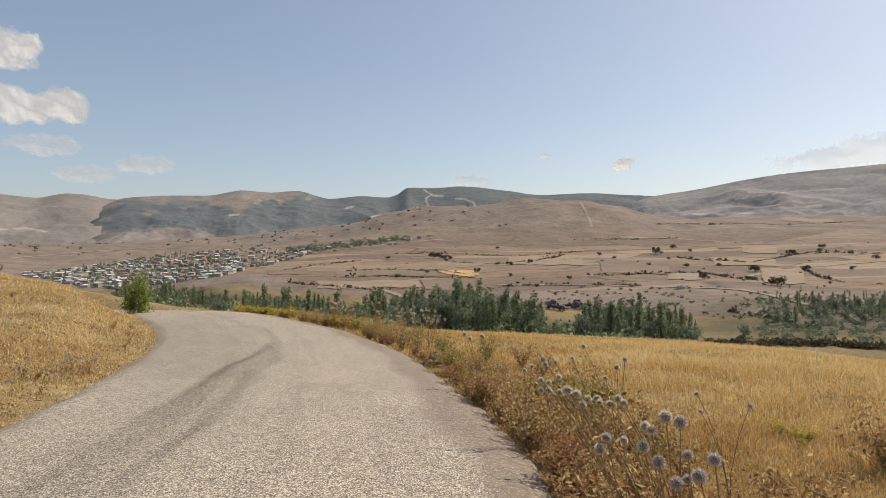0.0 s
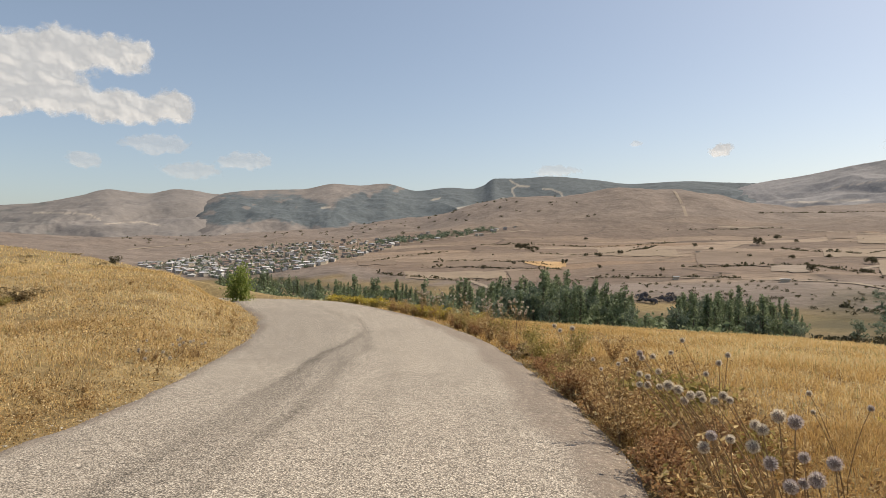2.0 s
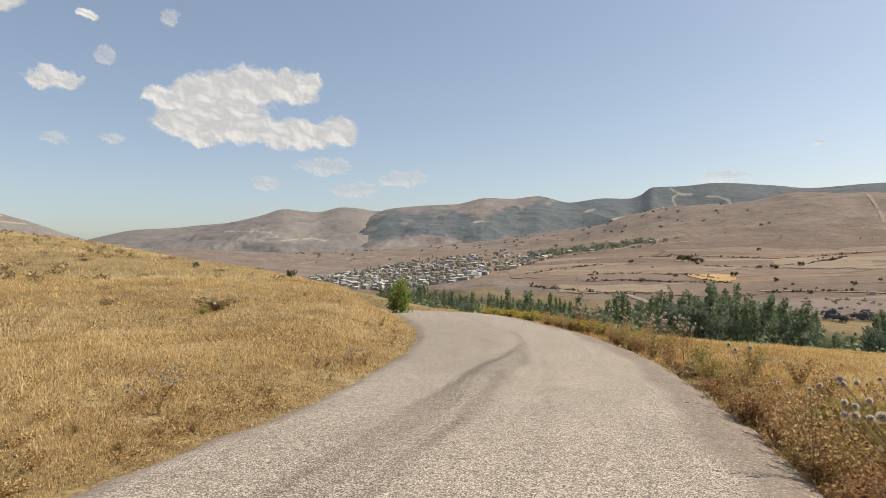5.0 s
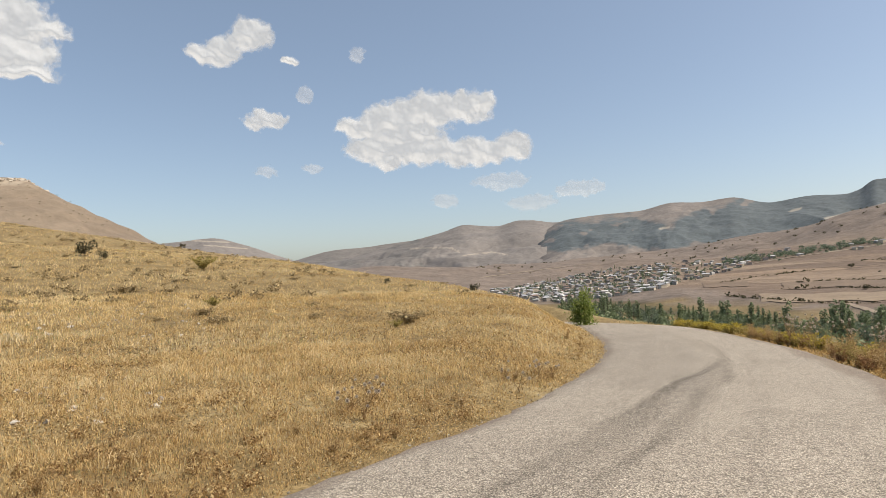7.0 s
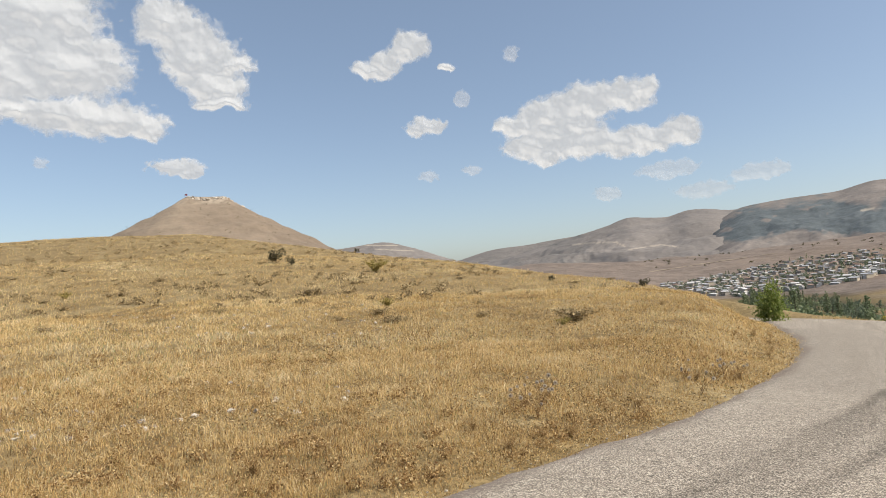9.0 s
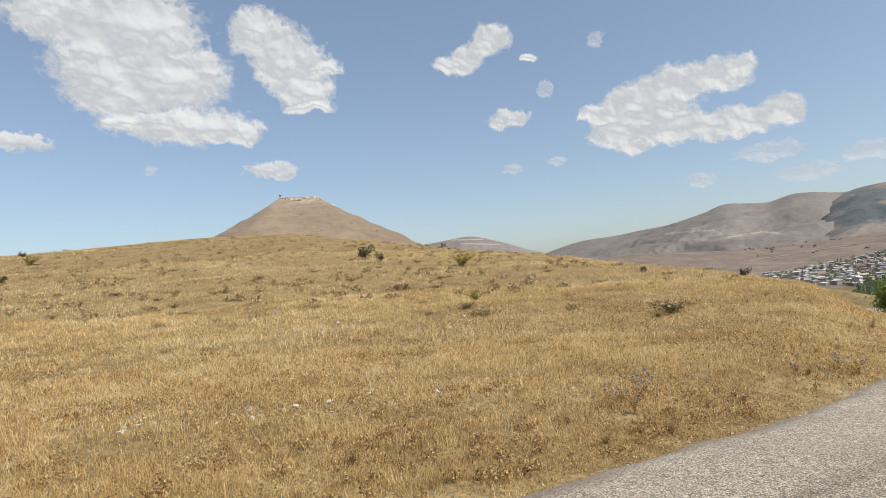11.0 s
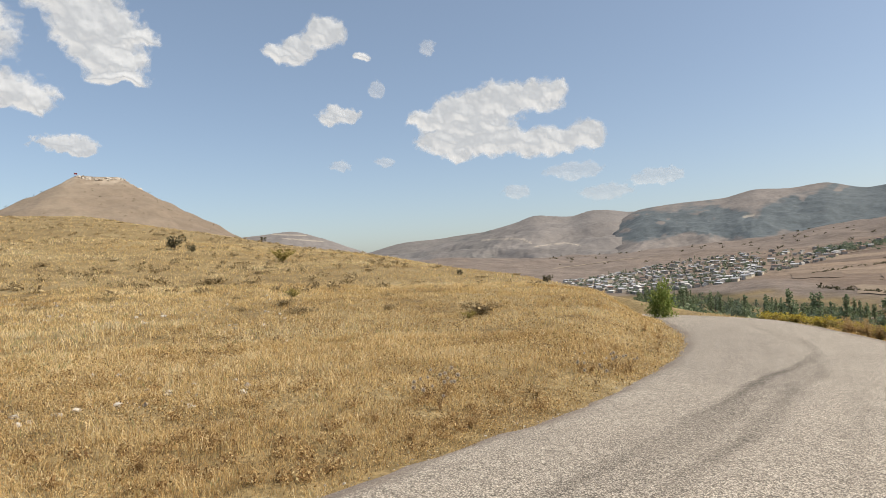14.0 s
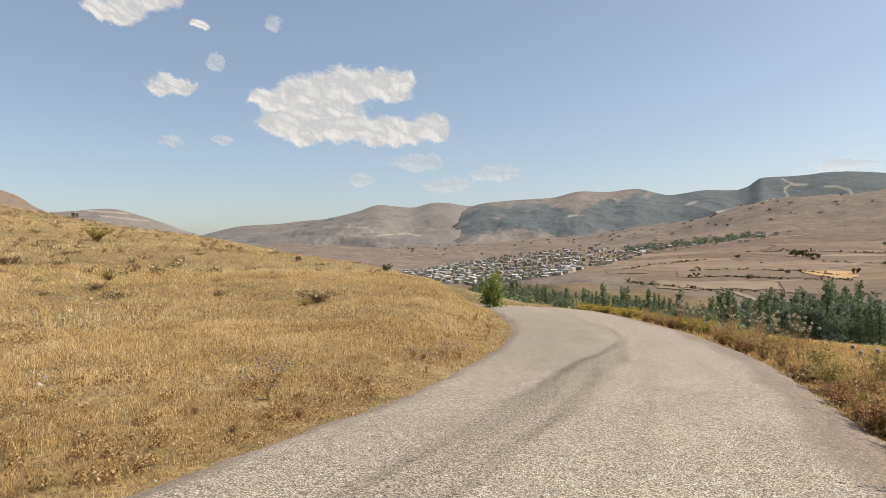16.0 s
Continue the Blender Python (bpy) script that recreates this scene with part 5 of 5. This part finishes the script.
wr = np.random.RandomState(51)
for k in range(58):
    y_at = 3.2 + 22 * wr.uniform() ** 0.9
    x, y = beside(y_at, 2.9 + wr.gamma(1.4, 0.45))
    if math.hypot(x, y) < 3.4:
        continue
    weeds.put(wr.randint(4), x, y, ground_at(x, y), wr.uniform(0, 360), wr.uniform(0.55, 1.05), 1.0)
for y_at, off, s in [(4.2, 3.0, 0.9), (4.7, 3.05, 0.9), (4.4, 3.4, 0.95), (5.1, 3.05, 0.8), (5.7, 3.2, 0.7), (3.8, 3.45, 0.85), (9.6, 3.0, 0.85), (10.1, 3.1, 0.7), (12.0, 3.0, 0.6), (15.5, 3.05, 0.8), (17.0, 3.0, 0.8), (6.4, 3.05, 0.55)]:
    x, y = beside(y_at, off)
    russets.put(wr.randint(2), x, y, ground_at(x, y), wr.uniform(0, 360), s, 0.95)
for k in range(46):   # the dense stand round the thistles
    x, y = beside(3.4 + 5.2 * wr.uniform(), 2.95 + 1.3 * wr.uniform() ** 1.3)
    if math.hypot(x, y) < 3.0:
        continue
    if wr.uniform() < 0.45:
        russets.put(wr.randint(2), x, y, ground_at(x, y), wr.uniform(0, 360), wr.uniform(0.6, 1.0), 0.9)
    else:
        weeds.put(wr.randint(4), x, y, ground_at(x, y), wr.uniform(0, 360), wr.uniform(0.5, 0.95), 1.0)
for y_at, off, s in [(7.2, 3.8, 0.9), (6.7, 4.0, 0.9), (6.2, 3.7, 0.7)]:
    x, y = beside(y_at, off)
    olive.put(wr.randint(2), x, y, ground_at(x, y), wr.uniform(0, 360), s * 0.6, 1.0)
for k in range(44):
    y_at = 21 + 13 * wr.uniform()
    x, y = beside(y_at, 2.95 + 0.2 + wr.gamma(1.5, 0.5))
    yellows.put(wr.randint(2), x, y, ground_at(x, y), wr.uniform(0, 360), wr.uniform(0.6, 1.0), 0.75)
for a, up, s in [(29.0, -15.2, 0.32), (30.2, -15.8, 0.35), (28.0, -14.6, 0.3)]:
    x, y, z = meet(a, up, 2)
    yellows.put(wr.randint(2), x, y, z, wr.uniform(0, 360), s, 0.7)
for k in range(26):    # along the left edge
    y_at = 1.5 + 22 * wr.uniform()
    x, y = beside(y_at, -3.15 - wr.gamma(1.3, 0.5))
    weeds.put(2 + wr.randint(2), x, y, ground_at(x, y), wr.uniform(0, 360), wr.uniform(0.2, 0.42), 0.8)


# ---- globe thistles ----


def head_mesh(seed, fresh):
    """A ball of fine spiny florets round a dark core."""
    r = np.random.RandomState(seed)
    n = 520
    k = np.arange(n) + 0.5
    ph, th = np.arccos(1 - 2 * k / n), np.pi * (1 + 5 ** 0.5) * k
    d = np.stack([np.cos(th) * np.sin(ph), np.sin(th) * np.sin(ph), np.cos(ph)], 1) + r.normal(size=(n, 3)) * 0.07
    d /= np.linalg.norm(d, axis=1)[:, None]
    e = np.cross(d, r.normal(size=(n, 3)))
    e /= np.linalg.norm(e, axis=1)[:, None]
    ln = r.uniform(0.82, 1.06, (n, 1))
    v = np.stack([d * 0.55 + e * 0.035, d * 0.55 - e * 0.035, d * ln * 0.88 + e * 0.045, d * ln * 0.99], 1).reshape(-1, 3)
    i = 4 * np.arange(n)[:, None]
    f = np.concatenate([i + [0, 1, 2], i + [1, 3, 2]], 0)
    return tri_mesh("flower_head", v, f, LILAC if fresh else STRAW_SPINE)


def core_mesh():
    bm = bmesh.new()
    bmesh.ops.create_icosphere(bm, subdivisions=2, radius=0.66)
    me = bpy.data.meshes.new("head_core")
    bm.to_mesh(me)
    bm.free()
    me.materials.append(CORE)
    return me


HEADS = [head_mesh(500, True), head_mesh(501, False), head_mesh(502, False)]
HEAD_CORE = core_mesh()


def thistle(base, tops, seed, radius=0.03, fresh=0.5, label="globe thistle with spiny balls on branching dry stalks"):
    """One plant: stalks from one root to every head, spiny leaves on them. tops: places of the heads."""
    r = np.random.RandomState(seed)
    base = Vector(base)
    root = new("globe_thistle")
    root.location = base
    lines, P = [], []
    for p in tops:
        p = np.array(Vector(p) - base)
        q = np.linspace(0, 1, 7)[:, None]
        pts = q * p * [1, 1, 0] * q + q * p * [0, 0, 1] + r.normal(size=(7, 3)) * 0.006 * (1 - q)
        pts[0, 2] = -0.03
        lines.append((pts, np.linspace(0.0048, 0.0026, 7)))
        t = r.uniform(0.05, 0.9, 26)
        P.append(np.stack([np.interp(t, q[:, 0], pts[:, j]) for j in range(3)], 1) + r.normal(size=(26, 3)) * 0.03)
    v, f = tubes(lines, 5)
    part("stalk", tri_mesh("stalk", v, f, STALK, True), STALK, root)
    v, f = leaves_at(r, np.concatenate(P), 0.016, 3.0, 0.8)
    part("leaves", tri_mesh("leaves", v, f, WITHERED), WITHERED, root)
    for p in tops:
        lilac = r.uniform() < fresh
        s = radius * r.uniform(0.72, 1.12)
        head = part("flower_head", HEADS[0] if lilac else HEADS[1 + r.randint(2)], None, root, "lilac spiny ball" if lilac else "faded straw-coloured spiny ball")
        head.matrix_local = Matrix.LocRotScale(Vector(p) - base, Euler(r.uniform(0, 6, 3)), Vector((s, s, s)))
        core = part("core", HEAD_CORE, None, head)
    return tagged(root, label, "thistle", "roadside thistles")


def at_sight(azimuth, up, d):
    x, y = polar(azimuth, d)
    return x, y, EYE + d * math.tan(radians(up))


def thistle_group(sights, d, seed, radius, fresh, lean=0.0):
    tops = [at_sight(a, up, d * (1 + 0.05 * math.sin(3.1 * k))) for k, (a, up) in enumerate(sights)]
    x, y = sum(p[0] for p in tops) / len(tops), sum(p[1] for p in tops) / len(tops)
    x += 0.1 + lean
    thistle((x, y, ground_at(x, y)), tops, seed, radius, fresh)


thistle_group([(19.8, -14.3), (21.0, -14.6), (18.6, -15.5), (18.1, -15.2), (17.9, -16.9)], 2.75, 601, 0.034, 0.25)
thistle_group([(19.2, -18.0), (21.6, -17.2), (20.7, -19.5), (21.6, -19.1)], 2.7, 602, 0.033, 0.7)
thistle_group([(23.7, -17.3), (22.5, -18.7)], 2.65, 603, 0.036, 1.0)
thistle_group([(14.8, -16.4), (16.3, -16.5), (14.2, -17.4)], 3.1, 604, 0.033, 0.6)
thistle_group([(9.0, -11.8), (9.7, -12.0), (9.0, -12.7), (10.7, -12.8), (10.6, -11.5), (9.7, -12.7)], 3.4, 605, 0.026, 0.1, 0.4)
thistle_group([(11.4, -12.6), (12.2, -12.9), (13.2, -13.3), (12.7, -13.8)], 3.3, 606, 0.029, 0.0, 0.35)
thistle_group([(15.1, -13.6), (15.8, -13.1), (14.2, -13.5), (14.0, -13.2), (16.3, -13.4)], 3.4, 607, 0.029, 0.0, 0.3)
thistle_group([(9.2, -10.0), (9.4, -10.4), (10.3, -10.2), (11.8, -9.8)], 4.6, 608, 0.027, 0.3, 0.3)
thistle_group([(16.4, -9.7), (15.7, -10.4), (14.7, -11.4), (12.8, -8.7)], 5.6, 609, 0.028, 0.2)
thistle_group([(7.5, -11.0), (5.3, -10.7), (6.0, -11.5), (8.2, -10.6)], 6.2, 610, 0.026, 0.0)
thistle_group([(26.4, -12.8), (22.3, -12.2), (22.6, -13.6)], 5.2, 611, 0.024, 0.4)
thistle_group([(2.0, -7.8), (2.5, -8.2), (3.6, -8.0)], 9.5, 612, 0.04, 0.0)
tr = np.random.RandomState(71)
for k in range(26):    # white-headed stand farther along the verge
    x, y = beside(13.5 + 10.5 * tr.uniform(), 3.15 + tr.gamma(1.3, 0.5))
    z = ground_at(x, y)
    thistle((x, y, z), [(x + tr.normal() * 0.18, y + tr.normal() * 0.18, z + tr.uniform(0.7, 1.15)) for _ in range(4)], 620 + k, 0.042, 0.0, "dried globe thistle with pale balls on the verge")
for k, (a, up, n) in enumerate([(-46.8, -11.8, 6), (-48.3, -12.0, 5), (-29.8, -10.1, 5), (-34.2, -10.2, 4), (-31.0, -9.8, 4), (-47.4, -12.8, 5), (-33.0, -11.2, 3)]):
    x, y, z = meet(a, up, 3, 60)
    thistle((x, y, z), [(x + tr.normal() * 0.16, y + tr.normal() * 0.16, z + tr.uniform(0.2, 0.42)) for _ in range(n)], 660 + k, 0.032, 0.0, "low pale thistle on the grassy left verge".replace("left ", ""))

# ---- dry grass ----


def grass(name, label, rings, seed, low, high, mat):
    """Blades of dry grass, thicker and fewer with the distance, in tufts."""
    r = np.random.RandomState(seed)
    V, C = [], []
    for r0, r1, count, wide, tall in rings:
        d = np.sqrt(r.uniform(r0 * r0, r1 * r1, count))
        a = np.radians(r.uniform(low, high, count))
        x, y = d * np.sin(a), d * np.cos(a)
        tuft = soft_noise(x / 0.55, y / 0.55, seed + 1, 2)
        patch = soft_noise(x / 5.0, y / 5.0, seed + 2, 3)
        off, _ = road_offset(x, y)
        c, _ = belt(CREST, np.degrees(a))
        edge = np.where(off > 0, 2.88, 2.70) + 0.18 * soft_noise(x / 0.7, y / 0.7, seed + 3, 2)
        ok = (np.abs(off) > edge) & (r.uniform(-1.3, 1.0, count) < tuft + 0.4 * patch + 0.5) & (d < c * 1.15)
        x, y, d, tuft, patch, off = x[ok], y[ok], d[ok], tuft[ok], patch[ok], off[ok]
        n = len(x)
        z = height(x, y)
        h = tall * r.uniform(0.45, 1.15, n) * (1 + 0.35 * tuft) * (1 + 0.25 * patch) * np.where(r.uniform(size=n) < 0.04, 1.7, 1)
        h *= np.clip(0.55 + 0.45 * (np.abs(off) - 2.7) / 1.2, 0.55, 1)
        lean, way = h * np.abs(r.normal(0.7, 0.55, n)), r.uniform(0, 6.283, n)
        ex, ey = np.cos(way), np.sin(way)
        w = np.maximum(wide, d * 0.00072) * r.uniform(0.6, 1.4, n) * 0.5
        f_ = r.uniform(0, 6.283, n)
        fx, fy = np.cos(f_) * w, np.sin(f_) * w
        base = np.stack([x, y, z - 0.015], 1)
        side = np.stack([fx, fy, 0 * fx], 1)
        mid = base + np.stack([ex * lean * 0.35, ey * lean * 0.35, h * 0.62], 1)
        tip = base + np.stack([ex * lean, ey * lean, h * r.uniform(0.7, 1.0, n)], 1)
        V.append(np.stack([base - side, base + side, mid + side * 0.8, mid - side * 0.8, tip], 1).reshape(-1, 3))
        bands = soft_noise(np.degrees(np.arctan2(x, y)) / 5, 16 * np.log(d), seed + 4, 3)
        tone = np.clip(0.5 + 0.16 * patch + 0.16 * bands + 0.24 * (1 - 0.78 * step(10, 40, d)) * r.normal(size=n) + 0.12 * tuft - 0.10 * (1 - step(5, 12, d)) + 0.06 * step(18, 55, d), 0, 0.97)
        tone = np.where(r.uniform(size=n) < 0.03 + 0.05 * (patch > 0.35), 1.0, tone)
        C.append(np.repeat(tone, 5))
    V, C = np.concatenate(V), np.concatenate(C)
    i = 5 * np.arange(len(V) // 5)[:, None]
    F = np.concatenate([i + [0, 1, 2], i + [0, 2, 3], i + [3, 2, 4]], 0)
    ob = mesh_of(name, V, F, mat, np.stack([C, C, C, 0 * C + 1], -1), False)
    return tagged(ob, label, "grass", kind="stuff")


grass("hill_grass", "dry straw-coloured grass over the hillside", [(3.2, 8, 100000, 0.0045, 0.11), (8, 16, 140000, 0.005, 0.13), (16, 34, 120000, 0.007, 0.15), (34, 75, 80000, 0.012, 0.17), (75, 150, 40000, 0.02, 0.18)], 801, -104, -14, HILL_GRASS)
grass("field_grass", "tall golden dry grass in the falling field", [(2.2, 8, 75000, 0.004, 0.20), (8, 18, 80000, 0.005, 0.19), (18, 36, 60000, 0.008, 0.17), (36, 68, 35000, 0.014, 0.17)], 821, -14, 41, FIELD_GRASS)


def litter(name, label, count, r0, r1, low, high, seed, mat):
    """Curled leaves, seed heads and broken stems lying among the grass."""
    r = np.random.RandomState(seed)
    d, a = r0 * (r1 / r0) ** r.uniform(size=count), np.radians(r.uniform(low, high, count))
    x, y = d * np.sin(a), d * np.cos(a)
    off, _ = road_offset(x, y)
    patch = soft_noise(x / 2.2, y / 2.2, seed + 1, 3)
    ok = (np.abs(off) > np.where(off > 0, 2.8, 2.8)) & (patch + r.uniform(-0.6, 0.6, count) > -0.1)
    x, y, d = x[ok], y[ok], d[ok]
    P = np.stack([x, y, height(x, y) + r.uniform(0.005, 0.10, len(x))], 1)
    v, f = leaves_at(r, P, 0.0125, 2.3, 0.6, 0.35)
    n = len(P)
    grow = np.repeat(np.clip(d / 8, 0.9, 1.9), 4)[:, None]
    v = np.repeat(P, 4, 0) + (v - np.repeat(P, 4, 0)) * grow
    C = np.repeat(np.clip(r.normal(0.33, 0.32, n), 0, 0.97), 4)
    return tagged(mesh_of(name, v, f, mat, np.stack([C, C, C, 0 * C + 1], -1), False), label, "grass", kind="stuff")


litter("hill_litter", "dead leaves and stems among the hillside grass", 165000, 3.2, 26, -104, -14, 841, HILL_GRASS)
litter("field_litter", "dead leaves and stems among the field grass", 60000, 2.4, 22, -14, 41, 851, FIELD_GRASS)

# ---- stones ----


def stones(name, label, places, sizes, mat, seed):
    """Loose angular stones as one scatter."""
    r = np.random.RandomState(seed)
    n = len(places)
    bm = bmesh.new()
    bmesh.ops.create_icosphere(bm, subdivisions=1, radius=1.0)
    unit = np.array([v.co[:] for v in bm.verts])
    tri = np.array([[v.index for v in f.verts] for f in bm.faces])
    bm.free()
    q = unit[None] * (1 + 0.28 * r.normal(size=(n, len(unit), 1))) * r.uniform(0.6, 1.25, (n, 1, 3)) * [1, 1, 0.65]
    V = places[:, None] + q * sizes[:, None, None]
    F = tri[None] + (len(unit) * np.arange(n))[:, None, None]
    return tagged(mesh_of(name, V.reshape(-1, 3), F.reshape(-1, 3), mat, None, False), label, "stones", kind="stuff")


sr = np.random.RandomState(91)
i = sr.randint(150, 330, 5200)
side = np.where(sr.uniform(size=5200) < 0.7, 1, -1)
o = np.where(side > 0, 2.55 + np.abs(sr.normal(0, 0.33, 5200)), -2.6 - np.abs(sr.normal(0, 0.14, 5200)))
px, py = ROAD_PTS[i, 0] + TANGENT[i, 1] * o + sr.uniform(-0.1, 0.1, 5200), ROAD_PTS[i, 1] - TANGENT[i, 0] * o + sr.uniform(-0.15, 0.15, 5200)
size = 0.006 + 0.012 * sr.uniform(size=5200) ** 3
stones("verge_gravel", "loose pale gravel along the road edges", np.stack([px, py, height(px, py) + 0.3 * size + 0.012], 1), size, STONE, 92)
a, d = np.radians(sr.uniform(-100, -60, 1500)), sr.uniform(9, 34, 1500)
px, py = d * np.sin(a), d * np.cos(a)
ok = soft_noise(px / 5, py / 5, 93, 2) > 0.25
px, py = px[ok], py[ok]
size = 0.015 + 0.06 * sr.uniform(size=len(px)) ** 3
stones("hill_stones", "scattered pale stones in bare patches of the hill", np.stack([px, py, height(px, py) + 0.3 * size], 1), size, STONE, 94)

a_ = radians(-74.1)
t_ = sr.uniform(-math.pi, 0, 330)
u_, v_ = (30 + 10 * sr.uniform(size=330) + 40 * (np.cos(t_) > 0.2) * sr.uniform(size=330)) * np.cos(t_), (34 + 9 * sr.uniform(size=330)) * np.sin(t_)
flat_ = np.hypot(np.clip(np.abs(u_) - 24, 0, None), np.clip(np.abs(v_) - 30, 0, None))
P = np.stack([HILL_AT[0] + u_ * math.cos(a_) + v_ * math.sin(a_), HILL_AT[1] - u_ * math.sin(a_) + v_ * math.cos(a_), HILL_TOP - 0.535 * flat_ - 0.6], 1)
u2, v2 = sr.uniform(26, 112, 170), sr.uniform(-16, 4, 170)
P = np.concatenate([P, np.stack([HILL_AT[0] + u2 * math.cos(a_) + v2 * math.sin(a_), HILL_AT[1] - u2 * math.sin(a_) + v2 * math.cos(a_), HILL_TOP - 0.535 * (u2 - 24) - 1.0], 1)])
stones("rim_rocks", "pale limestone outcrop along the hilltop's rim", P, 0.9 + 2.3 * sr.uniform(size=500) ** 2, LIMESTONE, 95)
u3, v3 = sr.uniform(-120, 140, 90), sr.uniform(-190, -40, 90)
s3 = np.hypot(np.clip(np.abs(u3) - 24, 0, None), np.clip(np.abs(v3) - 30, 0, None))
tall3 = sr.uniform(0.8, 2.2, 90)
P = np.stack([HILL_AT[0] + u3 * math.cos(a_) + v3 * math.sin(a_), HILL_AT[1] - u3 * math.sin(a_) + v3 * math.cos(a_), HILL_TOP - 0.535 * s3 - 1.4 + 0.4 * tall3], 1)
v, f = leaves_at(sr, np.repeat(P, 30, 0) + sr.normal(size=(2700, 3)) * np.repeat(tall3, 30)[:, None] * [0.4, 0.4, 0.25], np.repeat(tall3, 30) * 0.22, 1.4)
tagged(mesh_of("table_hill_scrub", v, f, HEDGE, None, False), "dark scrub dotted over the bare hill", "scrub", kind="stuff")

flag = new("hilltop_flag")
fx, fy = polar(-75.72, 980)
flag.location = (fx, fy, HILL_TOP - 1.0)
bm = bmesh.new()
bmesh.ops.create_cone(bm, cap_ends=True, segments=8, radius1=0.16, radius2=0.1, depth=7.0, matrix=Matrix.Translation((0, 0, 3.0)))
part("pole", bm, BARK, flag)
bm = bmesh.new()
bmesh.ops.create_grid(bm, x_segments=8, y_segments=4, size=0.5, matrix=Matrix.Translation((0.3, 1.8, 5.4)) @ pose(0, 0, 0, 90, 0, 90) @ Matrix.Diagonal((3.4, 2.2, 1, 1)))
for vert in bm.verts:
    vert.co.x += 0.25 * math.sin(vert.co.y * 2.2)
bmesh.ops.solidify(bm, geom=list(bm.faces), thickness=0.03)
part("cloth", bm, mottled("dark_red_cloth", (0.16, 0.03, 0.03), (0.25, 0.05, 0.05), 1.0), flag)
tagged(flag, "small dark flag on a pole atop the hill", "flag")
